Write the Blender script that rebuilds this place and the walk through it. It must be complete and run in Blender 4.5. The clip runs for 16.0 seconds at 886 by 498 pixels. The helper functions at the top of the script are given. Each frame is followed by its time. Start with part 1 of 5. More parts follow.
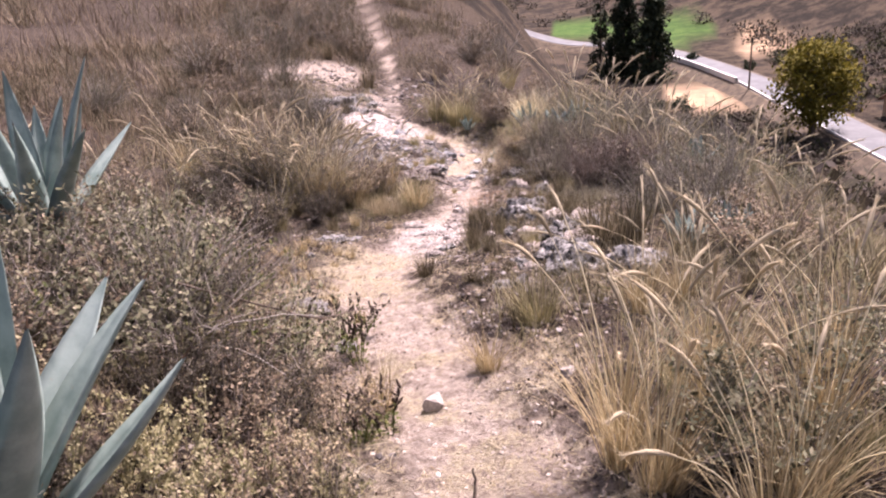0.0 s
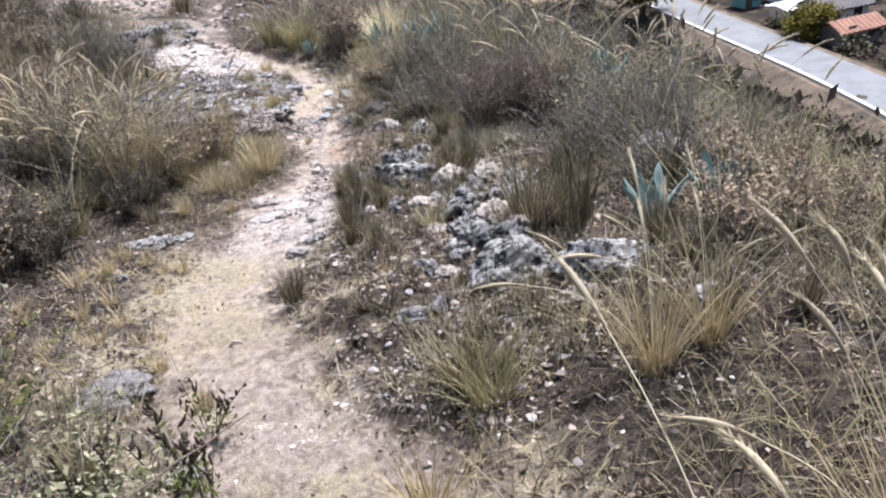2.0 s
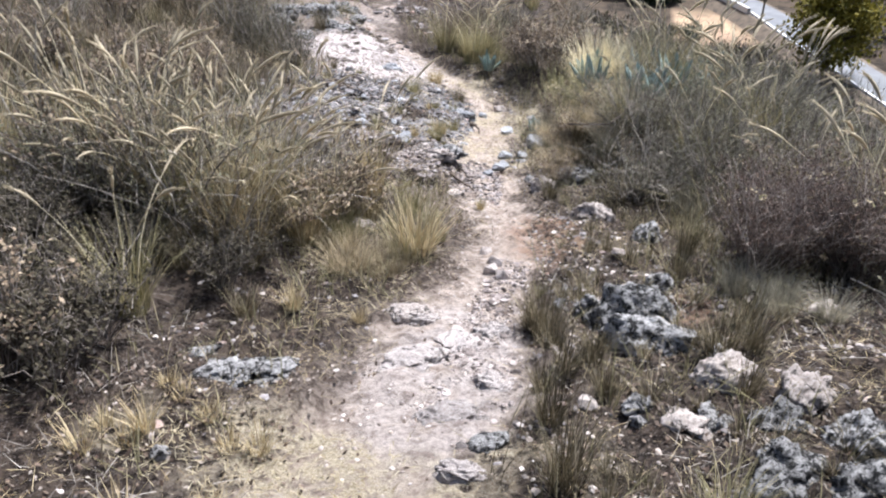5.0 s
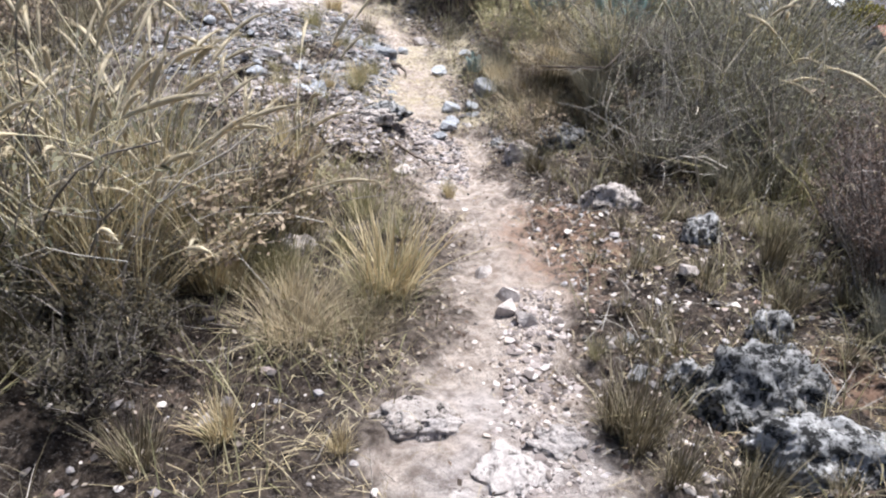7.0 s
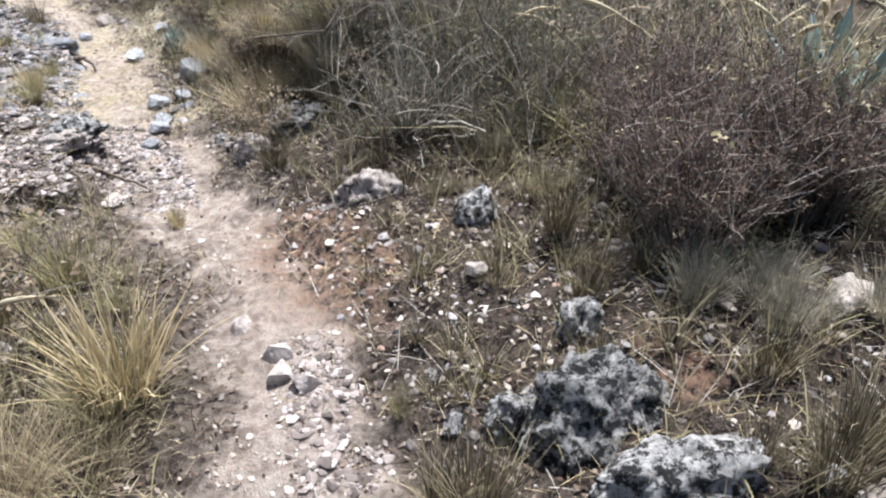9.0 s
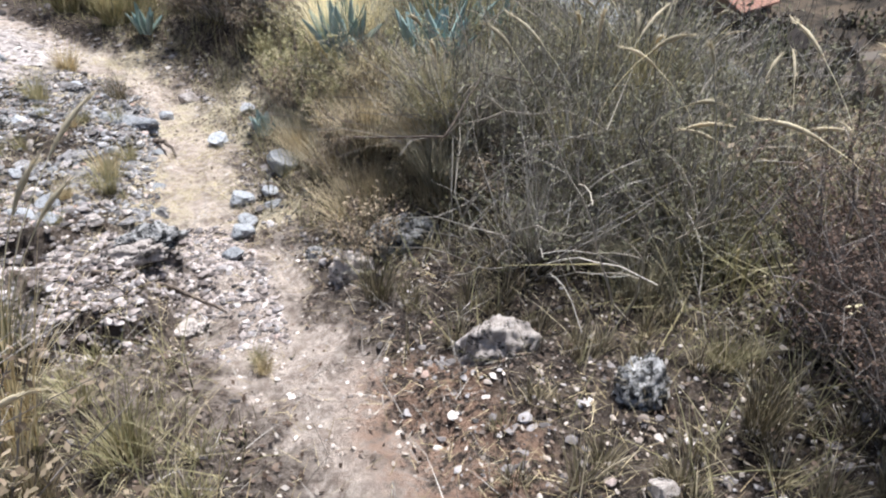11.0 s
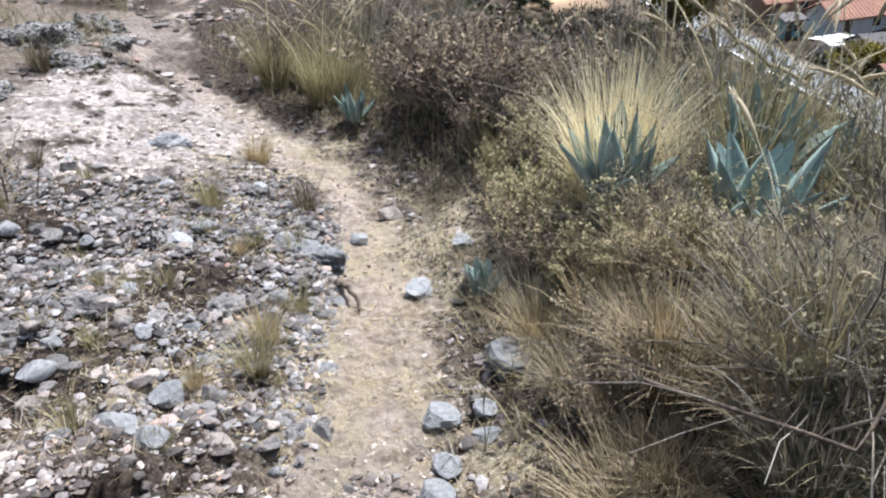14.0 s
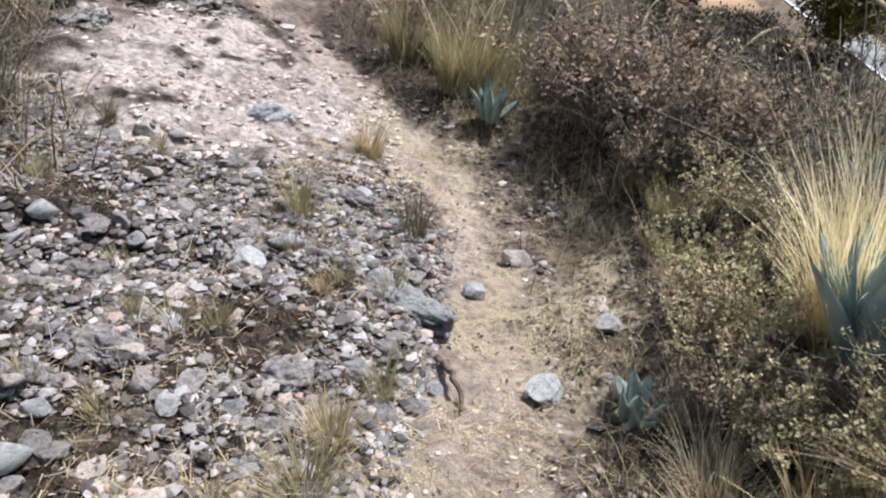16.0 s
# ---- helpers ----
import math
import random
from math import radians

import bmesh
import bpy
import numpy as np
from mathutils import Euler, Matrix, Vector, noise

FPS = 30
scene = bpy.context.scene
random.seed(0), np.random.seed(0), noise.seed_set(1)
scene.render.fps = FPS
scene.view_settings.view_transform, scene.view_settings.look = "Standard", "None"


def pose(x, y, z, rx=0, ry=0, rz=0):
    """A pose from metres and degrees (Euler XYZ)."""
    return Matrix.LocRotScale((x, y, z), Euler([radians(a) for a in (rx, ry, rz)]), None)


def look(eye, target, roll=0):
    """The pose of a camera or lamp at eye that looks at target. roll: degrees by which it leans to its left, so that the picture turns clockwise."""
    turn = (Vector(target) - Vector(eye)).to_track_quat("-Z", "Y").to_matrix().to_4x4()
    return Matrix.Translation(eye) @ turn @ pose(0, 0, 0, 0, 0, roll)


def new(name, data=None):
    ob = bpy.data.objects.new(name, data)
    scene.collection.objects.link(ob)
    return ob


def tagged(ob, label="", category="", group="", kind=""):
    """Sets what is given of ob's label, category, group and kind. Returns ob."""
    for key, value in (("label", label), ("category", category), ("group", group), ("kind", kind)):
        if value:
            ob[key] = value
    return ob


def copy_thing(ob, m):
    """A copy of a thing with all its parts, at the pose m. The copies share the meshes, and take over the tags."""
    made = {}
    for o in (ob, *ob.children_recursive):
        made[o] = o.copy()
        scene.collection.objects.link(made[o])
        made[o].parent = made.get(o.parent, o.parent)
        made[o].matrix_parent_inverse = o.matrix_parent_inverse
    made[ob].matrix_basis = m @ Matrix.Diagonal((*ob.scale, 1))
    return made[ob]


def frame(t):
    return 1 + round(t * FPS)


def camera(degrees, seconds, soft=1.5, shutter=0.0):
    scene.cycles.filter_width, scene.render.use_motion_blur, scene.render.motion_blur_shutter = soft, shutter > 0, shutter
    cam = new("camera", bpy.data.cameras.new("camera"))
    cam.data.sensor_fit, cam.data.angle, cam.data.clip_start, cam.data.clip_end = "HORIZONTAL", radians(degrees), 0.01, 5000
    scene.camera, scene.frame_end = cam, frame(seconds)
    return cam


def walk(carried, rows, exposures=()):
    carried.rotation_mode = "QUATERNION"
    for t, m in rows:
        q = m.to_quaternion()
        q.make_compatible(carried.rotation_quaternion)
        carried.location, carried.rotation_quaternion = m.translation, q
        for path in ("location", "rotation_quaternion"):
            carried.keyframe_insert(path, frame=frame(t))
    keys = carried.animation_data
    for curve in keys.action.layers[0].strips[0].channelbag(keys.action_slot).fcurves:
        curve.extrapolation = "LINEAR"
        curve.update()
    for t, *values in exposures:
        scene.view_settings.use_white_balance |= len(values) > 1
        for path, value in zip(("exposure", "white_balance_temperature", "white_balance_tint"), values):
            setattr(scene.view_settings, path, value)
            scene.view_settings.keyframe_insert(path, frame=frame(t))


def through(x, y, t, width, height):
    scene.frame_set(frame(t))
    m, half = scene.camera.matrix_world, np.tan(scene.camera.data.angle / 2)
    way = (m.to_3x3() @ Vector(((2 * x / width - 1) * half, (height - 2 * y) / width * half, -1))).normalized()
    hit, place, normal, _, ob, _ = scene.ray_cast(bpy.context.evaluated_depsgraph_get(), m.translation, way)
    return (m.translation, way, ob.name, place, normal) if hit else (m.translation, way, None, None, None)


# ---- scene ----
cam = camera(58.2, 16.0, soft=2.1, shutter=0.0)

PATH = [
    (0, (1.045, -3.047, 2.255), (0.741, -1.212, 1.52), -4.3),
    (0.5, (0.916, -2.641, 2.199), (0.642, -0.808, 1.446), -6.5),
    (1, (0.801, -2.266, 2.205), (0.694, -0.447, 1.38), -5.5),
    (1.5, (0.816, -1.799, 2.09), (0.766, -0.066, 1.095), -4.9),
    (2, (0.768, -1.338, 2.051), (0.799, 0.41, 1.08), -7.3),
    (2.5, (0.787, -0.885, 1.999), (0.624, 0.84, 1.0), -9.1),
    (3, (0.754, -0.576, 2.004), (0.632, 1.132, 0.971), -5.9),
    (3.5, (0.737, -0.273, 1.908), (0.743, 1.432, 0.864), -0.7),
    (4, (0.519, 0.095, 1.861), (0.297, 1.866, 0.958), 4.2),
    (4.2, (0.434, 0.258, 1.85), (0.175, 2.053, 1.007), 2.2),
    (6.3, (-0.127, 1.68, 1.492), (-0.34, 3.297, 0.334), 0.3),
    (6.5, (-0.21, 1.866, 1.44), (-0.383, 3.526, 0.337), 0.5),
    (7, (-0.398, 2.261, 1.419), (-0.315, 3.923, 0.308), 2.9),
    (7.5, (-0.379, 2.487, 1.368), (0.068, 3.934, 0.06), 4.1),
    (8, (-0.328, 2.671, 1.411), (0.248, 4.12, 0.158), 0.7),
    (8.5, (-0.268, 2.77, 1.364), (0.49, 4.113, 0.091), 3.8),
    (9, (-0.224, 2.872, 1.375), (0.385, 4.322, 0.139), 0.4),
    (9.5, (-0.284, 3.073, 1.392), (0.308, 4.592, 0.233), 2.2),
    (9.7, (-0.288, 3.124, 1.387), (0.296, 4.652, 0.236), 3.2),
    (11.8, (-0.178, 4.003, 1.229), (0.294, 5.625, 0.158), -1.0),
    (12, (-0.144, 4.097, 1.221), (0.273, 5.744, 0.166), 0.7),
    (12.5, (-0.158, 4.269, 1.134), (0.255, 5.935, 0.107), 7.2),
    (13, (-0.022, 4.572, 1.072), (0.3, 6.302, 0.121), 8.5),
    (13.5, (-0.12, 4.879, 1.03), (0.061, 6.616, 0.055), 1.7),
    (14, (-0.213, 5.198, 1.013), (-0.144, 6.936, 0.025), -1.1),
    (14.5, (-0.226, 5.567, 0.974), (-0.148, 7.32, 0.014), -0.8),
    (15, (-0.365, 5.905, 0.933), (-0.118, 7.619, -0.067), 2.2),
    (15.5, (-0.451, 6.067, 0.898), (-0.418, 7.777, -0.139), 6.0),
    (16, (-0.394, 6.166, 0.862), (-0.551, 7.854, -0.2), 5.9),
]
walk(cam, [(t, look(eye, target, roll)) for t, eye, target, roll in PATH],
     exposures=[(0, 1.05, 6850, 36), (0.5, 1.05, 6250, 22), (1.2, 0.95, 6000, 15), (2.0, 0.95, 5950, 14), (4.0, 0.95, 5950, 13), (6.3, 1.04, 5980, 12), (9.5, 1.07, 6030, 10), (12, 0.98, 6000, 10), (14, 0.86, 6000, 10), (16, 0.72, 6250, 12)])

# ---- sky and sun: a bright, veiled sky ----
world = bpy.data.worlds.new("sky")
scene.world = world
world.use_nodes = True
wn = world.node_tree
sky = wn.nodes.new("ShaderNodeTexSky")
sky.sky_type = "NISHITA"
sky.sun_disc = False
sky.sun_elevation = radians(62)
sky.sun_rotation = radians(35)
sky.dust_density = 4.0
sky.air_density = 1.2
wn.links.new(sky.outputs[0], wn.nodes["Background"].inputs[0])
wn.nodes["Background"].inputs[1].default_value = 0.074
sun_data = bpy.data.lights.new("sun", "SUN")
sun_data.energy = 4.6
sun_data.angle = radians(5)
sun_data.color = (1.0, 0.97, 0.93)
sun = new("sun", sun_data)
az, el = radians(35), radians(62)
sun.matrix_world = look((0, 0, 30), (-math.sin(az) * math.cos(el), -math.cos(az) * math.cos(el), 30 - math.sin(el)))

RNG = np.random.default_rng(7)


# ---- numbers: noise and the lie of the land ----
def smooth(a, b, v):
    k = np.clip((v - a) / (b - a), 0, 1)
    return k * k * (3 - 2 * k)


def softclip(v, lo, hi, s=0.5):
    v = v - s * np.logaddexp(0, (v - hi) / s)
    return v + s * np.logaddexp(0, (lo - v) / s)


def soft(v, s=1.0):
    return s * np.logaddexp(0, v / s)


TABLE = np.random.default_rng(3).random((256, 256))


def vnoise(x, y):
    """Smooth value noise in 0..1, one cell a unit wide."""
    x, y = np.asarray(x, float), np.asarray(y, float)
    i, j = np.floor(x).astype(int), np.floor(y).astype(int)
    u, v = x - i, y - j
    u, v = u * u * (3 - 2 * u), v * v * (3 - 2 * v)
    g = lambda a, b: TABLE[a % 256, b % 256]
    return (g(i, j) * (1 - u) + g(i + 1, j) * u) * (1 - v) + (g(i, j + 1) * (1 - u) + g(i + 1, j + 1) * u) * v


def fbm(x, y, octaves=4):
    return sum(vnoise(x * 2**k + 17 * k, y * 2**k - 9 * k) / 2**k for k in range(octaves)) / (2 - 0.5 ** (octaves - 1))


def path_mid(y):
    """The footpath's middle and half width."""
    ys = [-6, -0.7, 0.2, 0.9, 1.6, 2.2, 2.7, 3.3, 3.9, 4.5, 5.0, 5.8, 6.4, 7.0, 7.6, 8.3, 9.0, 9.7, 10.5, 11.6, 13, 16, 24]
    xs = [1.6, 0.75, 0.42, 0.12, -0.16, -0.34, -0.32, -0.15, -0.1, -0.02, 0.0, -0.12, -0.22, -0.38, -0.4, -0.42, -0.5, -0.72, -1.25, -2.15, -2.5, -3.0, -5.5]
    ws = [0.28, 0.28, 0.32, 0.3, 0.23, 0.19, 0.22, 0.32, 0.22, 0.16, 0.14, 0.12, 0.16, 0.19, 0.21, 0.15, 0.15, 0.17, 0.2, 0.17, 0.13, 0.12, 0.12]
    return np.interp(y, ys, xs), np.interp(y, ys, ws)


def slab_r(x, y):
    """Below 1 on the bare white slab beside the path."""
    return np.hypot((x + 2.0) / 0.9, (y - 10.1) / 1.1)


def ledge(x, y):
    """1 where the rock breaks out in low steps beside the path."""
    m, w = path_mid(y)
    return smooth(5.6, 6.0, y) * smooth(9.4, 8.9, y) * smooth(-0.02, 0.2, m - w * 0.6 - x) * smooth(-2.6, -2.0, x)


def bare_hill(x, y):
    """Below 1 on the crumbling rock uphill of the path."""
    return np.minimum(np.hypot((x + 3.1) / 0.9, (y - 11.9) / 1.7), np.hypot((x + 4.3) / 1.2, (y - 14.4) / 1.9))


def dim_bank(x, y):
    """1 on the bare dark litter below the overhanging grass."""
    return smooth(-0.95, -1.2, x) * smooth(2.6, 3.0, y) * smooth(4.7, 4.3, y)


def straw_patch(x, y):
    """1 in the middle of the yellow straw patches on the lower path."""
    k = 0 * x
    for cx, cy, rx, ry in ((-0.52, 2.6, 0.26, 0.42), (-0.4, 2.15, 0.25, 0.3), (-0.68, 1.78, 0.28, 0.26), (0.12, 1.3, 0.32, 0.3), (-0.1, 1.75, 0.2, 0.2), (0.62, -0.4, 0.4, 0.5), (0.25, 0.5, 0.25, 0.35)):
        k = np.maximum(k, smooth(1.1, 0.5, np.hypot((x - cx) / rx, (y - cy) / ry) + 1.1 * (fbm(x * 7, y * 7 + 2, 3) - 0.5)))
    return k * smooth(0.40, 0.56, fbm(x * 6 + 3, y * 6 + 1, 3))


def on_path(x, y):
    """1 on the trodden path, 0 off it."""
    m, w = path_mid(y)
    d = np.abs(x - m) + 0.32 * (fbm(x * 3.5, y * 3.5) - 0.5) + 0.22 * (fbm(x * 12, y * 12, 3) - 0.5)
    return 1 - smooth(w * 0.75, w * 1.35 + 0.05, d)


def broad(x, y):
    """The hillside without its small relief."""
    X = softclip(x, -2.3, 2.0, 0.15)
    Y = softclip(y, 0.3, 13.0, 0.3) - 5
    lin = softclip(y, 0.0, 15.0, 0.4) - 5
    z = -0.3775 - 0.1418 * lin + 0.0562 * X - 0.0248 * X * Y + 0.0471 * X * X - 0.0068 * X * X * Y - 0.002 * X * Y * Y
    z = z - 0.10 * np.minimum(y, 0) * smooth(6, 0, -y)
    m, w = path_mid(y)
    # banks beside the path
    z = z + 0.47 * smooth(0.25, 1.05, x - m - 0.1) * smooth(5.6, 7.2, y) * (1 - smooth(9.5, 12, y))
    z = z + 0.50 * smooth(0.25, 1.2, m - 0.2 - x) * (1 - smooth(0.2, 1.8, y))
    z = z - 0.05 * (1 - smooth(w, w + 0.25, np.abs(x - m)))
    # hill on one hand, valley on the other
    z = z + 0.22 * soft(-2.2 - x, 0.5) * (1 - 0.75 * smooth(8, 60, -x)) + 0.11 * soft(y - 15, 1.5) * (1 - smooth(-4, 3, x)) * (1 - smooth(40, 90, y))
    edge = 2.2 - 0.7 * smooth(5, 8, y)
    u = x - edge + 0.3 * soft(y - 11, 2)
    z = z - 0.55 * soft(u, 0.7)
    z = soft(z + 22.5, 1.2) - 22.5
    z = z + 0.5 * soft(x + 0.35 * (y - 100) - 66, 8) * (1 - 0.8 * smooth(60, 400, x + 0.35 * (y - 100) - 66))
    return z


def height(x, y):
    x, y = np.asarray(x, float), np.asarray(y, float)
    p = on_path(x, y)
    near = smooth(30, 12, np.hypot(x, y - 5))
    z = broad(x, y)
    z = z + near * (1 - 0.75 * p) * (0.13 * (fbm(x * 1.7, y * 1.7) - 0.5) + 0.09 * (fbm(x * 6 + 5, y * 6) - 0.5))
    z = z + near * (0.05 * (fbm(x * 8, y * 8 + 3, 3) - 0.5) + 0.022 * (vnoise(x * 24, y * 24) - 0.5))
    step = fbm(x * 2.6 + 3, y * 3.4 + 1, 3)
    z = z + (0.07 - 0.05 * smooth(6.7, 7.0, y)) * ledge(x, y) * (smooth(0.44, 0.47, step) + smooth(0.54, 0.57, step) - 1)
    return z + (1 - near) * 1.5 * (fbm(x * 0.05, y * 0.05) - 0.5) * smooth(20, 60, np.hypot(x, y))


def ground_at(x, y):
    return float(height(np.array([x]), np.array([y]))[0])


# ---- materials ----
def nodes_of(name):
    m = bpy.data.materials.new(name)
    m.use_nodes = True
    nt = m.node_tree
    return m, nt, nt.nodes["Principled BSDF"]


def node(nt, kind, **inputs):
    n = nt.nodes.new(kind)
    for k, v in inputs.items():
        n.inputs[k].default_value = v
    return n


def mixed(nt, fac, a, b):
    n = nt.nodes.new("ShaderNodeMix")
    n.data_type = "RGBA"
    for slot, v in ((0, fac), (6, a), (7, b)):
        if isinstance(v, bpy.types.NodeSocket):
            nt.links.new(v, n.inputs[slot])
        elif slot == 0:
            n.inputs[slot].default_value = v
        else:
            n.inputs[slot].default_value = (*v, 1)
    return n.outputs[2]


def noise_tex(nt, scale, detail=4, rough=0.6, coord="Object"):
    tc = nt.nodes.new("ShaderNodeTexCoord")
    n = node(nt, "ShaderNodeTexNoise", Scale=scale, Detail=detail, Roughness=rough)
    nt.links.new(tc.outputs[coord], n.inputs["Vector"])
    return n.outputs["Fac"]


def ramp(nt, fac, lo, hi):
    n = nt.nodes.new("ShaderNodeMapRange")
    n.interpolation_type = "SMOOTHSTEP"
    nt.links.new(fac, n.inputs[0])
    n.inputs[1].default_value, n.inputs[2].default_value = lo, hi
    return n.outputs[0]


def bumped(nt, bsdf, fac, strength, distance):
    b = node(nt, "ShaderNodeBump", Strength=strength, Distance=distance)
    nt.links.new(fac, b.inputs["Height"])
    nt.links.new(b.outputs[0], bsdf.inputs["Normal"])


def scaled(nt, fac, by):
    n = nt.nodes.new("ShaderNodeMath")
    n.operation = "MULTIPLY"
    nt.links.new(fac, n.inputs[0])
    if isinstance(by, bpy.types.NodeSocket):
        nt.links.new(by, n.inputs[1])
    else:
        n.inputs[1].default_value = by
    return n.outputs[0]


def ground_material():
    m, nt, b = nodes_of("hillside_earth")
    attr = {}
    for k in ("path", "verge", "straw", "slab", "red", "far", "green", "sand"):
        a = nt.nodes.new("ShaderNodeAttribute")
        a.attribute_name = k
        attr[k] = a.outputs["Fac"]
    n1, n2, n3 = noise_tex(nt, 3), noise_tex(nt, 22, 6, 0.7), noise_tex(nt, 120, 5, 0.7)
    # dark soil, its base tone lowered further for the shade under plants
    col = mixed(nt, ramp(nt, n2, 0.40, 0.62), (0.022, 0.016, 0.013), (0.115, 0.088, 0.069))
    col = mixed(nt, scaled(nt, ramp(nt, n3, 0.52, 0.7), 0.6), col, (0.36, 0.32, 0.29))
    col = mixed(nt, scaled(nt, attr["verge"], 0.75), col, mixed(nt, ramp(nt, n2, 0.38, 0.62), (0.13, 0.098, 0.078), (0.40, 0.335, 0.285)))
    dust = mixed(nt, ramp(nt, n2, 0.3, 0.7), (0.36, 0.285, 0.235), (0.68, 0.585, 0.51))
    dust = mixed(nt, scaled(nt, ramp(nt, n3, 0.5, 0.66), 0.42), dust, (0.20, 0.16, 0.13))
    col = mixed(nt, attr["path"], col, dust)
    col = mixed(nt, scaled(nt, scaled(nt, attr["red"], ramp(nt, n2, 0.4, 0.6)), 0.7), col, (0.36, 0.22, 0.15))
    straw = mixed(nt, ramp(nt, n3, 0.35, 0.7), (0.38, 0.31, 0.21), (0.74, 0.665, 0.50))
    col = mixed(nt, scaled(nt, attr["straw"], ramp(nt, n2, 0.36, 0.56)), col, straw)
    white = mixed(nt, ramp(nt, n2, 0.35, 0.62), (0.36, 0.31, 0.29), (0.76, 0.69, 0.66))
    white = mixed(nt, scaled(nt, ramp(nt, n3, 0.55, 0.7), 0.7), white, (0.24, 0.19, 0.18))
    col = mixed(nt, attr["slab"], col, white)
    brush = mixed(nt, ramp(nt, noise_tex(nt, 0.25, 8, 0.75), 0.42, 0.6), (0.022, 0.018, 0.014), (0.085, 0.064, 0.045))
    col = mixed(nt, attr["far"], col, brush)
    col = mixed(nt, attr["sand"], col, mixed(nt, ramp(nt, noise_tex(nt, 0.3), 0.4, 0.6), (0.36, 0.25, 0.17), (0.46, 0.34, 0.22)))
    col = mixed(nt, attr["green"], col, mixed(nt, ramp(nt, noise_tex(nt, 0.4), 0.4, 0.6), (0.045, 0.10, 0.025), (0.075, 0.14, 0.035)))
    nt.links.new(col, b.inputs["Base Color"])
    b.inputs["Roughness"].default_value = 0.95
    b.inputs["Specular IOR Level"].default_value = 0.15
    bumped(nt, b, noise_tex(nt, 45, 8, 0.8), 1.0, 0.035)
    return m


def leafy(name, colours, rough=0.75, through=0.25, island=True):
    """Dry or green plant matter: the colour varies from blade to blade and from plant to plant."""
    m, nt, b = nodes_of(name)
    r = nt.nodes.new("ShaderNodeValToRGB")
    r.color_ramp.elements.remove(r.color_ramp.elements[0])
    for k, c in enumerate(colours):
        pos = k / max(1, len(colours) - 1)
        e = r.color_ramp.elements[0] if k == 0 else r.color_ramp.elements.new(pos)
        e.position, e.color = pos, (*c, 1)
    g = nt.nodes.new("ShaderNodeNewGeometry")
    nt.links.new(g.outputs["Random Per Island"], r.inputs[0])
    o = nt.nodes.new("ShaderNodeObjectInfo")
    hsv = nt.nodes.new("ShaderNodeHueSaturation")
    mr = nt.nodes.new("ShaderNodeMapRange")
    mr.inputs[3].default_value, mr.inputs[4].default_value = 0.75, 1.25
    nt.links.new(o.outputs["Random"], mr.inputs[0])
    nt.links.new(mr.outputs[0], hsv.inputs["Value"])
    nt.links.new(r.outputs[0], hsv.inputs["Color"])
    nt.links.new(hsv.outputs[0], b.inputs["Base Color"])
    b.inputs["Roughness"].default_value = rough
    b.inputs["Specular IOR Level"].default_value = 0.2
    tr = nt.nodes.new("ShaderNodeBsdfTranslucent")
    nt.links.new(hsv.outputs[0], tr.inputs[0])
    mx = node(nt, "ShaderNodeMixShader", Fac=through)
    nt.links.new(b.outputs[0], mx.inputs[1])
    nt.links.new(tr.outputs[0], mx.inputs[2])
    nt.links.new(mx.outputs[0], nt.nodes["Material Output"].inputs[0])
    return m


def rock_material(name, pale, mid, dark, amount, scale=9.0):
    m, nt, b = nodes_of(name)
    col = mixed(nt, ramp(nt, noise_tex(nt, scale * 2.2, 6, 0.7), 0.35, 0.62), mid, pale)
    col = mixed(nt, ramp(nt, noise_tex(nt, scale, 8, 0.78), 0.62 - amount, 0.70 - amount), col, dark)
    col = mixed(nt, scaled(nt, ramp(nt, noise_tex(nt, scale * 7, 5, 0.7), 0.56, 0.7), 0.6), col, dark)
    o = nt.nodes.new("ShaderNodeObjectInfo")
    hsv = nt.nodes.new("ShaderNodeHueSaturation")
    mr = nt.nodes.new("ShaderNodeMapRange")
    mr.inputs[3].default_value, mr.inputs[4].default_value = 0.75, 1.2
    nt.links.new(o.outputs["Random"], mr.inputs[0])
    nt.links.new(mr.outputs[0], hsv.inputs["Value"])
    nt.links.new(col, hsv.inputs["Color"])
    nt.links.new(hsv.outputs[0], b.inputs["Base Color"])
    b.inputs["Roughness"].default_value = 0.9
    b.inputs["Specular IOR Level"].default_value = 0.25
    bumped(nt, b, noise_tex(nt, scale * 3, 8, 0.8), 1.0, 0.016)
    return m


def gravel_material(name, tones):
    m, nt, b = nodes_of(name)
    r = nt.nodes.new("ShaderNodeValToRGB")
    r.color_ramp.elements.remove(r.color_ramp.elements[0])
    for k, (pos, c) in enumerate(tones):
        e = r.color_ramp.elements[0] if k == 0 else r.color_ramp.elements.new(pos)
        e.position, e.color = pos, (*c, 1)
    g = nt.nodes.new("ShaderNodeNewGeometry")
    nt.links.new(g.outputs["Random Per Island"], r.inputs[0])
    col = mixed(nt, scaled(nt, ramp(nt, noise_tex(nt, 90, 5, 0.7), 0.45, 0.65), 0.5), r.outputs[0], (0.13, 0.105, 0.09))
    nt.links.new(col, b.inputs["Base Color"])
    b.inputs["Roughness"].default_value = 0.9
    return m


def plain(name, a, c, scale=20.0, rough=0.8, bump=0.3, dist=0.01, metal=0.0):
    m, nt, b = nodes_of(name)
    f = noise_tex(nt, scale, 6, 0.65)
    nt.links.new(mixed(nt, ramp(nt, f, 0.35, 0.65), a, c), b.inputs["Base Color"])
    b.inputs["Roughness"].default_value = rough
    b.inputs["Metallic"].default_value = metal
    bumped(nt, b, f, bump, dist)
    return m


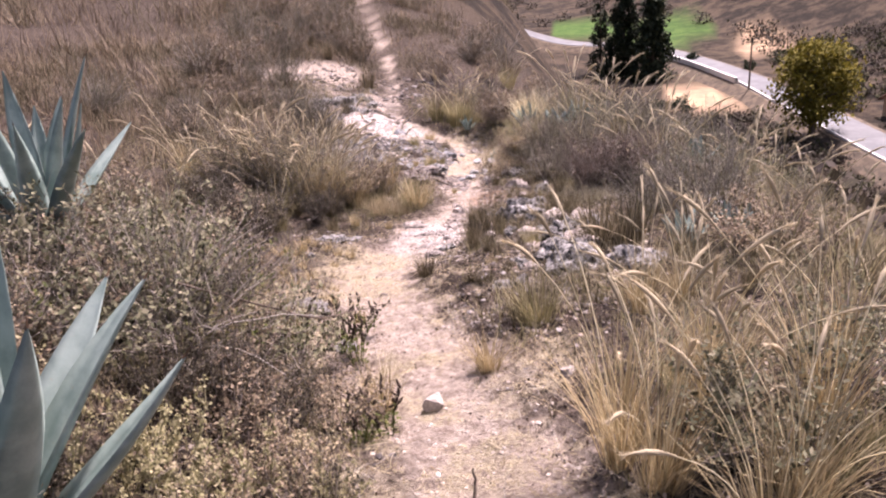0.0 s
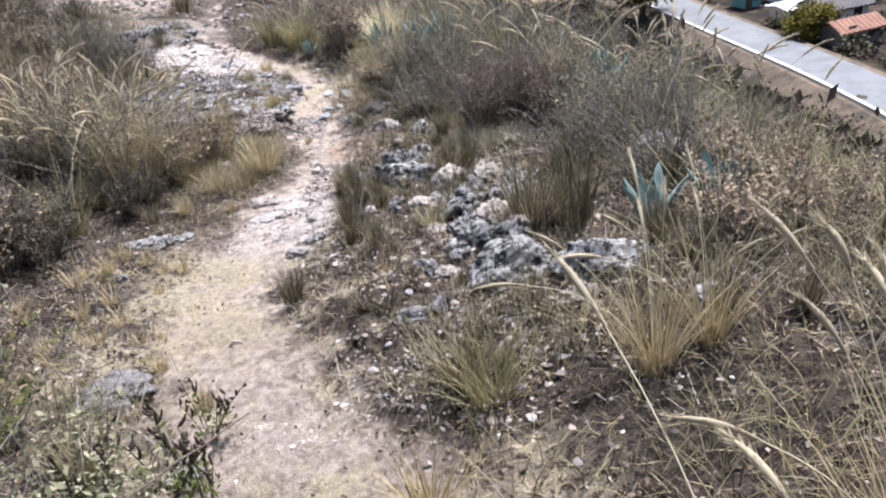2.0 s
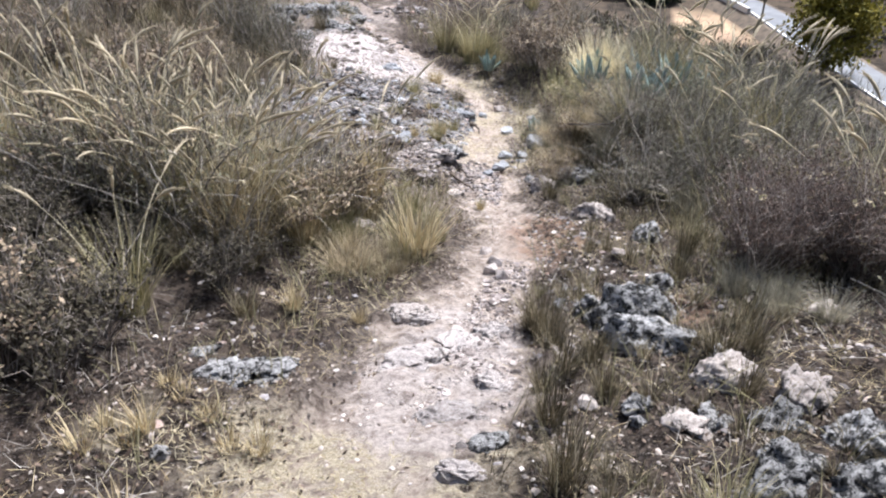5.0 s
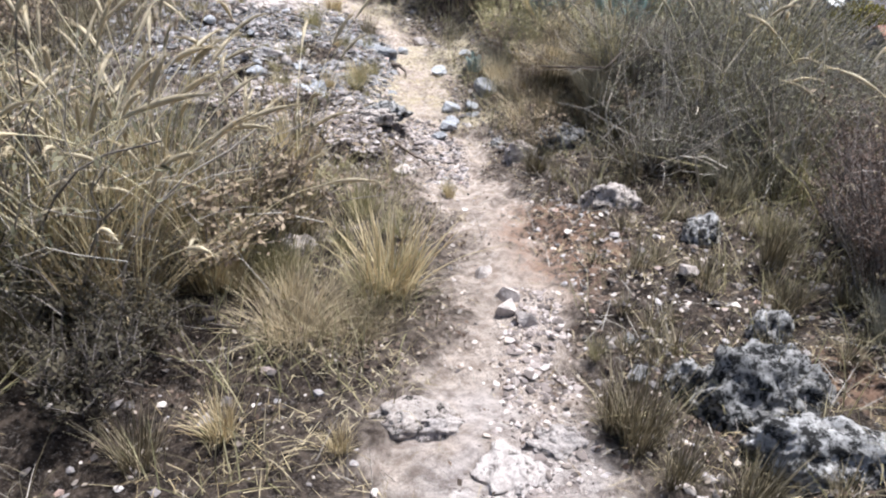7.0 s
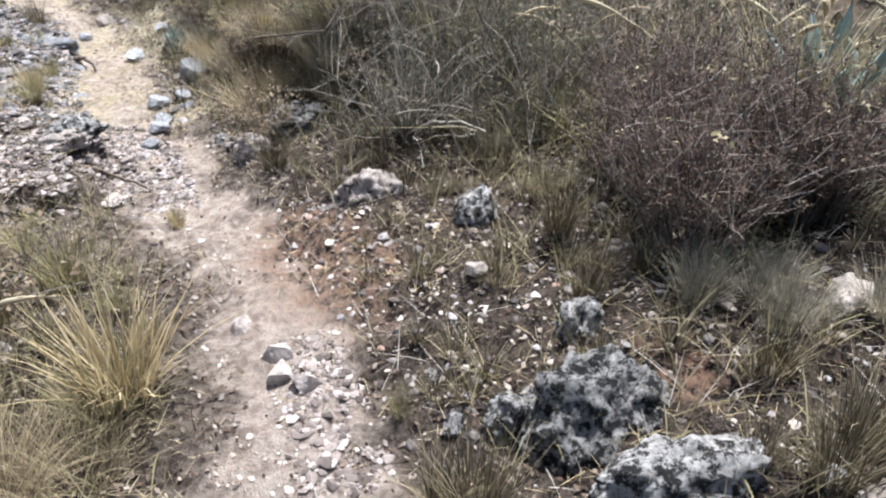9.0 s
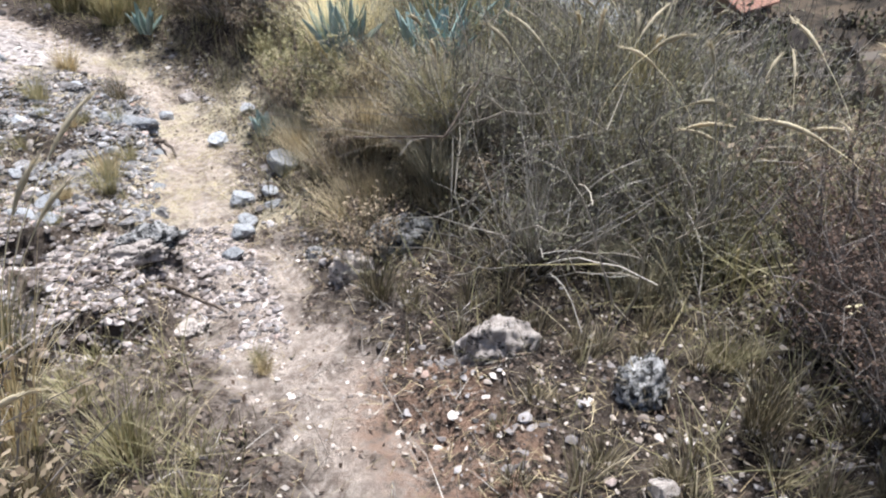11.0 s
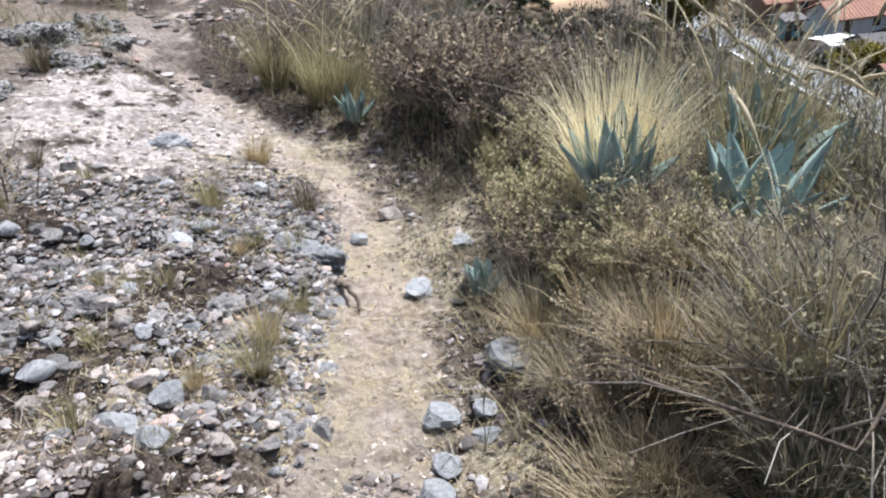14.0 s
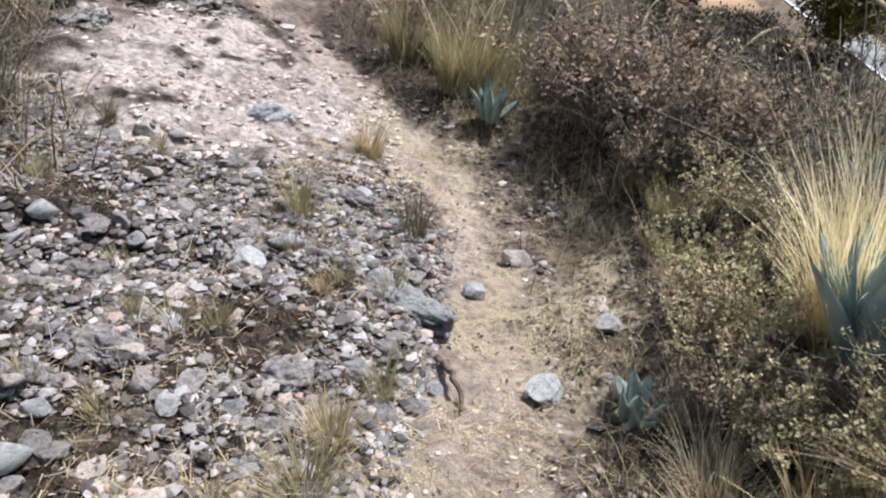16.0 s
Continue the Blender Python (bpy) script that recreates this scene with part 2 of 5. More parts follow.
EARTH = ground_material()
STRAW = leafy("straw", ((0.19, 0.14, 0.072), (0.40, 0.315, 0.18), (0.60, 0.505, 0.32), (0.27, 0.225, 0.12)))
GREENSTRAW = leafy("half_dry_grass", ((0.15, 0.142, 0.068), (0.33, 0.285, 0.155), (0.225, 0.215, 0.113), (0.45, 0.39, 0.25)))
PALESTRAW = leafy("bleached_straw", ((0.68, 0.60, 0.39), (0.80, 0.73, 0.53), (0.58, 0.50, 0.29)))
ASH = leafy("ashen_grass", ((0.17, 0.155, 0.115), (0.32, 0.295, 0.225), (0.46, 0.43, 0.34)))
SOFTBROWN = leafy("soft_brown_grass", ((0.21, 0.17, 0.11), (0.35, 0.285, 0.185), (0.50, 0.42, 0.28)))
MATTED = leafy("matted_straw", ((0.36, 0.29, 0.17), (0.56, 0.48, 0.31), (0.72, 0.645, 0.46)))
PLUME = leafy("seed_head_fluff", ((0.48, 0.41, 0.28), (0.62, 0.545, 0.40)), through=0.35)
# withered tones, their range widened to add shade and highlights within the growth
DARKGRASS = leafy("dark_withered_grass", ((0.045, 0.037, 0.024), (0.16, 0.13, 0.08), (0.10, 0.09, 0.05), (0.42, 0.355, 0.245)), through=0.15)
TWIG = leafy("grey_twigs", ((0.05, 0.041, 0.036), (0.20, 0.17, 0.15), (0.42, 0.375, 0.335)), through=0.0)
BROWNLEAF = leafy("withered_leaves", ((0.05, 0.036, 0.026), (0.17, 0.125, 0.085), (0.36, 0.285, 0.20), (0.10, 0.085, 0.045)), through=0.15)
GREYLEAF = leafy("grey_green_leaves", ((0.035, 0.038, 0.022), (0.115, 0.118, 0.066), (0.19, 0.187, 0.115), (0.32, 0.29, 0.20)), through=0.15)
GREENLEAF = leafy("green_leaves", ((0.07, 0.095, 0.025), (0.12, 0.14, 0.045), (0.18, 0.18, 0.06)))
REDLEAF = leafy("reddish_withered_leaves", ((0.045, 0.029, 0.023), (0.085, 0.054, 0.041), (0.14, 0.096, 0.07)))
FLOWER = leafy("dried_flower_heads", ((0.36, 0.30, 0.18), (0.50, 0.43, 0.29), (0.26, 0.235, 0.125)))
LIMESTONE = rock_material("lichened_limestone", (0.60, 0.59, 0.58), (0.27, 0.26, 0.25), (0.035, 0.034, 0.033), 0.145, 23.0)
DARKROCK = rock_material("dark_lichened_rock", (0.50, 0.49, 0.48), (0.17, 0.165, 0.16), (0.022, 0.022, 0.022), 0.155, 27.0)
PINKROCK = rock_material("pinkish_limestone", (0.68, 0.61, 0.56), (0.45, 0.385, 0.345), (0.06, 0.052, 0.046), 0.10, 22.0)
BLUESTONE = rock_material("blue_grey_stone", (0.46, 0.47, 0.49), (0.29, 0.30, 0.315), (0.11, 0.11, 0.112), 0.06, 22.0)
PALESTALK = leafy("bleached_stalk", ((0.30, 0.26, 0.21), (0.46, 0.41, 0.34)), through=0.0)
DARKLEAF = leafy("dull_narrow_leaves", ((0.06, 0.06, 0.038), (0.13, 0.125, 0.078), (0.22, 0.205, 0.135)))
# leaf colour darkened to carry the shade under overhanging growth
SHADELEAF = leafy("shade_darkened_leaves", ((0.03, 0.026, 0.019), (0.06, 0.052, 0.034), (0.10, 0.085, 0.055)))
SEEDSTEM = leafy("pale_green_seed_stems", ((0.22, 0.21, 0.10), (0.36, 0.335, 0.19), (0.48, 0.435, 0.28)))
BEDROCK = rock_material("grey_layered_stone", (0.36, 0.345, 0.34), (0.17, 0.16, 0.158), (0.05, 0.046, 0.045), 0.09, 18.0)
WHITEROCK = rock_material("worn_white_bedrock", (0.60, 0.545, 0.515), (0.40, 0.35, 0.325), (0.11, 0.095, 0.088), 0.09, 26.0)
GRAVEL = gravel_material("grey_gravel", ((0.0, (0.03, 0.027, 0.026)), (0.4, (0.095, 0.083, 0.079)), (0.7, (0.22, 0.20, 0.195)), (0.94, (0.40, 0.375, 0.37)), (1.0, (0.34, 0.22, 0.17))))
CHIPS = gravel_material("pale_chips", ((0.0, (0.16, 0.13, 0.11)), (0.3, (0.40, 0.34, 0.29)), (0.7, (0.52, 0.46, 0.415)), (1.0, (0.62, 0.565, 0.53))))
CRUMB = gravel_material("crumbled_rock", ((0.0, (0.05, 0.04, 0.037)), (0.35, (0.16, 0.132, 0.12)), (0.75, (0.32, 0.274, 0.253)), (1.0, (0.47, 0.42, 0.40))))
GREYCRUMB = gravel_material("blue_grey_rubble", ((0.0, (0.03, 0.028, 0.028)), (0.35, (0.10, 0.098, 0.101)), (0.75, (0.22, 0.217, 0.223)), (0.95, (0.38, 0.375, 0.385)), (1.0, (0.40, 0.28, 0.23))))
FLAKE = leafy("dead_leaf_flakes", ((0.035, 0.024, 0.018), (0.09, 0.06, 0.044), (0.20, 0.15, 0.115), (0.46, 0.41, 0.36)), through=0.05)
DEADSTEM = leafy("bleached_stems", ((0.07, 0.06, 0.051), (0.21, 0.187, 0.162), (0.44, 0.405, 0.36)), through=0.0)


def agave_material():
    m, nt, b = nodes_of("agave_skin")
    f = noise_tex(nt, 7, 5, 0.6)
    col = mixed(nt, ramp(nt, f, 0.35, 0.7), (0.17, 0.245, 0.22), (0.32, 0.405, 0.375))
    col = mixed(nt, scaled(nt, ramp(nt, noise_tex(nt, 40, 4, 0.7), 0.6, 0.72), 0.4), col, (0.30, 0.30, 0.22))
    nt.links.new(col, b.inputs["Base Color"])
    b.inputs["Roughness"].default_value = 0.5
    bumped(nt, b, noise_tex(nt, 18), 0.25, 0.01)
    return m


AGAVE = agave_material()
DARKSPIKE = plain("dark_dried_spikes", (0.03, 0.021, 0.017), (0.09, 0.06, 0.045), 160, 0.9, 0.8)
PALESTONE = plain("pale_pinkish_stone", (0.32, 0.28, 0.255), (0.52, 0.465, 0.43), 40, 0.9, 0.6)
SPINE = plain("dry_brown_spine", (0.10, 0.055, 0.03), (0.20, 0.12, 0.07), 60)
WOOD = plain("weathered_stick", (0.06, 0.045, 0.035), (0.17, 0.13, 0.10), 50, 0.9, 0.6)


# ---- mesh builders ----
def mesh(name, V, T, mat, shade=True):
    """A mesh of triangles from arrays."""
    V, T = np.asarray(V, float).reshape(-1, 3), np.asarray(T, np.int32).reshape(-1, 3)
    me = bpy.data.meshes.new(name)
    me.vertices.add(len(V))
    me.vertices.foreach_set("co", V.ravel())
    me.loops.add(3 * len(T))
    me.loops.foreach_set("vertex_index", T.ravel())
    me.polygons.add(len(T))
    me.polygons.foreach_set("loop_start", np.arange(len(T), dtype=np.int32) * 3)
    me.polygons.foreach_set("use_smooth", np.full(len(T), shade))
    me.materials.append(mat)
    me.update(calc_edges=True)
    return me


def part(name, data, parent, label=""):
    ob = new(name, data)
    ob.parent = parent
    return tagged(ob, label) if label else ob


def part_bm(name, bm, mat, parent, label=""):
    me = bpy.data.meshes.new(name)
    bm.to_mesh(me)
    bm.free()
    me.materials.append(mat)
    return part(name, me, parent, label)


def joined(pieces):
    """Several (V, T) pairs as one."""
    Vs, Ts, n = [], [], 0
    for V, T in pieces:
        Vs.append(V)
        Ts.append(np.asarray(T) + n)
        n += len(V)
    return np.concatenate(Vs), np.concatenate(Ts)


def blades(base, turn, length, width, lean, droop, segs=3):
    """Blades of grass: arrays of one value a blade."""
    n = len(base)
    s = np.linspace(0, 1, segs + 1)[None, :]
    out = length[:, None] * (np.sin(lean)[:, None] * s + droop[:, None] * s**2)
    up = length[:, None] * (np.cos(lean)[:, None] * s - 0.55 * droop[:, None] * s**2)
    d = np.stack([np.cos(turn), np.sin(turn), 0 * turn], -1)
    side = np.stack([-np.sin(turn), np.cos(turn), 0 * turn], -1)
    mid = base[:, None, :] + out[..., None] * d[:, None, :]
    mid[..., 2] += up
    half = (width[:, None] * 0.5 * (1 - 0.85 * s**1.5))[..., None] * side[:, None, :]
    left, right = mid - half, mid + half
    V = np.stack([left, right], 2).reshape(n, -1, 3)
    k = 2 * (segs + 1)
    T = []
    for j in range(segs):
        a = 2 * j
        T += [[a, a + 1, a + 3], [a, a + 3, a + 2]]
    T = (np.arange(n)[:, None, None] * k + np.array(T)[None]).reshape(-1, 3)
    return V.reshape(-1, 3), T


def tufts(rng, n, radius, tall, wide=0.004, spread=0.5, droop=0.35):
    a, r = rng.uniform(0, 6.283, n), radius * np.sqrt(rng.random(n))
    base = np.stack([r * np.cos(a), r * np.sin(a), -0.01 + 0 * a], -1)
    turn = a + rng.normal(0, 0.7, n)
    return blades(base, turn, tall * rng.uniform(0.45, 1.1, n), wide * rng.uniform(0.6, 1.4, n), spread * rng.random(n) ** 0.8, droop * rng.random(n), 3)


def tube(points, radii, sides=4):
    P = np.asarray(points, float)
    R = np.broadcast_to(np.asarray(radii, float), (len(P),))
    d = np.gradient(P, axis=0)
    d /= np.linalg.norm(d, axis=1, keepdims=True) + 1e-9
    ref = np.where(np.abs(d[:, 2:3]) > 0.9, [[1.0, 0, 0]], [[0, 0, 1.0]])
    u = np.cross(d, ref)
    u /= np.linalg.norm(u, axis=1, keepdims=True) + 1e-9
    v = np.cross(d, u)
    a = np.arange(sides) * 2 * np.pi / sides
    V = P[:, None] + R[:, None, None] * (np.cos(a)[None, :, None] * u[:, None] + np.sin(a)[None, :, None] * v[:, None])
    T = []
    for i in range(len(P) - 1):
        for j in range(sides):
            p, q = i * sides + j, i * sides + (j + 1) % sides
            T += [[p, q, q + sides], [p, q + sides, p + sides]]
    return V.reshape(-1, 3), np.array(T)


def bow(start, turn, length, lean, droop, n=6):
    """Points along a stem that leans and bends over."""
    s = np.linspace(0, 1, n)
    out = length * (np.sin(lean) * s + droop * s**2.2)
    up = length * (np.cos(lean) * s - 0.6 * droop * s**2.4)
    return np.stack([start[0] + out * np.cos(turn), start[1] + out * np.sin(turn), start[2] + up], -1)


def leaflets(rng, points, size, long=2.2, flat=0.5):
    """Small pointed leaves at points."""
    n = len(points)
    a, b = rng.uniform(0, 6.283, n), rng.normal(0.3, flat, n)
    d = np.stack([np.cos(a) * np.cos(b), np.sin(a) * np.cos(b), np.sin(b)], -1)
    s = np.stack([-np.sin(a), np.cos(a), rng.normal(0, 0.5, n)], -1)
    w = size * rng.uniform(0.6, 1.3, n)[:, None]
    V = np.stack([points, points + d * w * long * 0.5 + s * w * 0.5, points + d * w * long, points + d * w * long * 0.5 - s * w * 0.5], 1)
    T = (np.arange(n)[:, None, None] * 4 + np.array([[0, 1, 2], [0, 2, 3]])[None]).reshape(-1, 3)
    return V.reshape(-1, 3), T


def bush_meshes(rng, radius, tall, stems, leaf, leaves, flowers=0, upright=0.4):
    """Twigs, leaves and flower heads of a small bush."""
    twigs, where, tips = [], [], []
    for _ in range(stems):
        a = rng.uniform(0, 6.283)
        start = np.array([math.cos(a), math.sin(a), 0]) * radius * 0.25 * rng.random()
        lean = rng.random() ** 0.7 * (1.25 - upright)
        P = bow(start, a + rng.normal(0, 0.4), tall * rng.uniform(0.55, 1.15) * (1 + 0.5 * math.sin(lean)), lean, rng.uniform(-0.12, 0.2), 5)
        P[1:] += rng.normal(0, 0.012, (4, 3))
        twigs.append(tube(P, np.linspace(0.0032, 0.0012, 5), 3))
        tips.append(P[-1])
        for _ in range(5):
            k = rng.uniform(0.3, 0.98)
            i = min(3, int(k * 4))
            s = P[i] + (P[i + 1] - P[i]) * (k * 4 - i)
            Q = bow(s, rng.uniform(0, 6.283), tall * rng.uniform(0.14, 0.36), rng.uniform(0.3, 1.2), rng.uniform(-0.2, 0.25), 3)
            twigs.append(tube(Q, np.linspace(0.0018, 0.0008, 3), 3))
            tips.append(Q[-1])
            where.append(Q[0] + (Q[-1] - Q[0]) * rng.random((leaves, 1)) + rng.normal(0, 0.012, (leaves, 3)))
    out = [mesh("twigs", *joined(twigs), TWIG)]
    lv = leaflets(rng, np.concatenate(where), leaf)
    return out, lv, np.array(tips)


def bush(name, label, rng, mat, radius=0.3, tall=0.4, stems=26, leaf=0.014, leaves=7, flowers=0, upright=0.4, category="shrub"):
    root = tagged(new(name), label, category, "dry plants on the slope")
    tw, lv, tips = bush_meshes(rng, radius, tall, stems, leaf, leaves, flowers, upright)
    part("branchwork", tw[0], root)
    part("foliage", mesh("foliage", *lv, mat), root)
    if flowers:
        pts = tips[rng.permutation(len(tips))[:flowers]]
        pts = np.repeat(pts, 8, 0) + rng.normal(0, 0.010, (len(pts) * 8, 3))
        tagged(part("blossom", mesh("blossom", *leaflets(rng, pts, 0.011, 1.4, 0.9), FLOWER), root, "pale dried flower heads"), kind="stuff")
    return root


def grass_tuft(name, label, rng, mat, n=170, radius=0.05, tall=0.2, wide=0.0035, spread=0.55, droop=0.35):
    root = tagged(new(name), label, "grass tuft", "grass tufts")
    part("foliage", mesh("foliage", *tufts(rng, n, radius, tall, wide, spread, droop), mat), root)
    # short dead blades in the shade-deepened grass colour darken the foot
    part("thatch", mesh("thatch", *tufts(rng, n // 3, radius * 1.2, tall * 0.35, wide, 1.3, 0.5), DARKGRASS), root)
    return root


def plume(rng, P, fat):
    """A drooping seed head along points: a core with many short bristles."""
    core = tube(P, np.concatenate([np.linspace(0.4, 1, len(P) // 2), np.linspace(1, 0.15, len(P) - len(P) // 2)]) * fat * 0.6, 5)
    n = 90
    k = rng.random(n) * (len(P) - 1.01)
    i = k.astype(int)
    at = P[i] + (P[i + 1] - P[i]) * (k - i)[:, None]
    fwd = P[i + 1] - P[i]
    fwd /= np.linalg.norm(fwd, axis=1, keepdims=True)
    d = fwd * 1.1 + rng.normal(0, 0.26, (n, 3))
    s = np.cross(d, rng.normal(0, 1, (n, 3)))
    s /= np.linalg.norm(s, axis=1, keepdims=True)
    L = fat * rng.uniform(1.6, 2.8, n)[:, None]
    V = np.stack([at - s * fat * 0.16, at + s * fat * 0.16, at + d * L], 1).reshape(-1, 3)
    T = np.arange(3 * n).reshape(-1, 3)
    return joined([core, (V, T)])


def tall_grass(name, label, rng, mat, stalks=7, blades_n=150, tall=0.85, seed=True):
    """A clump of tall grass with nodding seed heads."""
    root = tagged(new(name), label, "tall grass", "tall grass clumps")
    part("foliage", mesh("foliage", *tufts(rng, blades_n, 0.07, tall * 0.7, 0.0055, 0.4, 0.42), mat), root)
    for _ in range(stalks):
        a = rng.uniform(0, 6.283)
        L = tall * rng.uniform(0.75, 1.15)
        P = bow(np.array([0.03 * math.cos(a), 0.03 * math.sin(a), 0]), a + rng.normal(0, 0.5), L, rng.uniform(0.03, 0.3), rng.uniform(0.05, 0.34), 9)
        st = part("stalk", mesh("stalk", *tube(P, np.linspace(0.0027, 0.0014, 9), 4), PALESTRAW), root)
        if seed:
            tipd = P[-1] - P[-2]
            tipd /= np.linalg.norm(tipd)
            m = np.linspace(0, 1, 6)[:, None]
            Q = P[-1] + tipd * m * 0.2 * rng.uniform(0.7, 1.2) - np.array([0, 0, 1]) * (m**2) * 0.05
            part("seed_head", mesh("seed_head", *plume(rng, Q, 0.0135), PLUME), st, "cream feathery seed head")
    return root


def seed_herb(name, label, rng, stems=13, tall=0.36):
    """A herb of upright stems set with small seed clusters."""
    root = tagged(new(name), label, "herb", "seeding herbs")
    tubes, pts, low = [], [], []
    for _ in range(stems):
        a = rng.uniform(0, 6.283)
        P = bow(np.array([math.cos(a), math.sin(a), 0]) * 0.05 * rng.random(), a, tall * rng.uniform(0.6, 1.15), rng.uniform(0.05, 0.6), rng.uniform(-0.15, 0.25), 7)
        P[1:] += rng.normal(0, 0.006, (6, 3))
        tubes.append(tube(P, np.linspace(0.003, 0.0015, 7), 4))
        for k in range(9):
            f = 2.2 + 3.7 * k / 8 + rng.normal(0, 0.15)
            i = min(5, max(0, int(f)))
            c = P[i] + (P[i + 1] - P[i]) * (f - i) + rng.normal(0, 0.008, 3)
            pts.append(c + rng.normal(0, 0.0055, (11, 3)))
        low.append(P[1] + (P[4] - P[1]) * rng.random((10, 1)) + rng.normal(0, 0.012, (10, 3)))
    tagged(part("branchwork", mesh("branchwork", *joined(tubes), SEEDSTEM), root), kind="stuff")
    tagged(part("seed_spray", mesh("seed_spray", *leaflets(rng, np.concatenate(pts), 0.0085, 1.5, 0.9), SEEDSTEM), root, "pale green-yellow seed clusters"), "pale green-yellow seed clusters", kind="stuff")
    part("foliage", mesh("foliage", *leaflets(rng, np.concatenate(low), 0.010, 2.6, 0.6), GREENSTRAW), root)
    return root


def spike_herb(name, label, rng, stems=7, tall=0.26):
    """A green herb whose stems carry dark, curved, dried spikes."""
    root = tagged(new(name), label, "herb", "spiked herbs")
    tubes, low = [], []
    spikes = []
    for _ in range(stems):
        a = rng.uniform(0, 6.283)
        P = bow(np.array([math.cos(a), math.sin(a), 0]) * 0.03, a, tall * rng.uniform(0.7, 1.15), rng.uniform(0.05, 0.5), rng.uniform(0, 0.2), 6)
        tubes.append(tube(P, np.linspace(0.003, 0.0016, 6), 4))
        low.append(P[0] + (P[3] - P[0]) * rng.random((14, 1)) + rng.normal(0, 0.018, (14, 3)))
        for k in range(4):
            i = 5 - (k + 1) // 2
            Q = bow(P[i], rng.uniform(0, 6.283), rng.uniform(0.035, 0.06), rng.uniform(0.5, 1.2), rng.uniform(-0.5, -0.1), 6)
            spikes.append(tube(Q, np.array([0.0025, 0.0058, 0.0066, 0.006, 0.0045, 0.0015]) * rng.uniform(0.8, 1.15), 6))
    tagged(part("branchwork", mesh("branchwork", *joined(tubes), GREENLEAF), root), kind="stuff")
    part("foliage", mesh("foliage", *leaflets(rng, np.concatenate(low), 0.013, 2.4, 0.5), GREENLEAF), root)
    for V, T in spikes:
        part("spike", mesh("spike", V, T, DARKSPIKE), root, "dark brown dried spike")
    return root


def agave(name, label, rng, leaves=13, long=0.5, wide=0.085, upright=0.5, low=0.2):
    """A rosette of thick, grooved, spine-tipped leaves."""
    root = tagged(new(name), label, "agave", "agaves")
    for k in range(leaves):
        f = k / (leaves - 1)
        a = k * 2.39996 + rng.normal(0, 0.12)
        lean = low + (1.2 - upright) * (1 - f) + rng.normal(0, 0.06)
        L, W = long * rng.uniform(0.85, 1.1) * (0.8 + 0.2 * f), wide * rng.uniform(0.9, 1.1)
        n = 9
        s = np.linspace(0, 1, n)
        mid = bow(np.array([0.03 * math.cos(a), 0.03 * math.sin(a), 0.0]), a, L, lean, rng.uniform(-0.14, 0.1), n)
        half = W * (0.62 + 0.55 * np.sin(s * 2.2)) * np.clip(1.02 - s**2.6, 0.02, 1) * 0.75
        d = np.gradient(mid, axis=0)
        d /= np.linalg.norm(d, axis=1, keepdims=True)
        side = np.array([-math.sin(a), math.cos(a), 0.0])
        nrm = np.cross(side[None].repeat(n, 0), d)
        nrm *= np.sign((nrm * [-math.cos(a), -math.sin(a), 0.6]).sum(1))[:, None]
        thick = 0.016 * (1.1 - s) + 0.002
        rows = []
        for c, g, t in ((-1, 0.30, 0), (-0.5, 0.10, 0), (0, 0, 0), (0.5, 0.10, 0), (1, 0.30, 0), (0.55, 0.02, -1), (0, -0.1, -1.3), (-0.55, 0.02, -1)):
            rows.append(mid + side * (half * c)[:, None] + nrm * (half * g * 1.1 + thick * t)[:, None])
        V = np.stack(rows, 1).reshape(-1, 3)
        T = []
        for i in range(n - 1):
            for j in range(8):
                p, q = i * 8 + j, i * 8 + (j + 1) % 8
                T += [[p, q, q + 8], [p, q + 8, p + 8]]
        leaf = part("leaf", mesh("leaf", V, T, AGAVE), root)
        tip = tube(np.array([mid[-1] - d[-1] * 0.006, mid[-1] + d[-1] * 0.03]), [0.0035, 0.0004], 5)
        part("spine", mesh("spine", *tip, SPINE), leaf, "dark brown spine")
    return root


def rock_mesh(name, seed, size, mat, rough=0.28, level=4, sharp=1.0):
    bm = bmesh.new()
    bmesh.ops.create_icosphere(bm, subdivisions=level, radius=1.0)
    off = Vector((seed * 7.3, seed * 3.1, seed * 1.7))
    for v in bm.verts:
        p = v.co.copy()
        k = 1 + rough * noise.fractal(p * 1.3 + off, 0.8, 2.0, 4) + 0.9 * rough * (noise.ridged_multi_fractal(p * 2.1 + off, 0.9, 2.1, 5, 1.0, 2.0) - 1.0) * 0.35 - 0.35 * rough * abs(noise.noise(p * 6 + off)) - 0.2 * rough * abs(noise.noise(p * 15 + off))
        q = p * k
        v.co = Vector((q.x * size[0], q.y * size[1], (q.z if q.z > -0.35 else -0.35) * size[2]))
    me = bpy.data.meshes.new(name)
    bm.to_mesh(me)
    bm.free()
    for p in me.polygons:
        p.use_smooth = True
    me.materials.append(mat)
    return me


def put_rock(name, label, x, y, size, mat, seed, turn=0.0, sink=0.35, rough=0.28, level=5, group=""):
    size = [s * 0.92 for s in size]
    ob = new(name, rock_mesh(name, seed, size, mat, rough, level))
    ob.matrix_world = pose(x, y, ground_at(x, y) - sink * size[2] + 0.2 * size[2], 0, 0, turn)
    return tagged(ob, label, "rock", group)


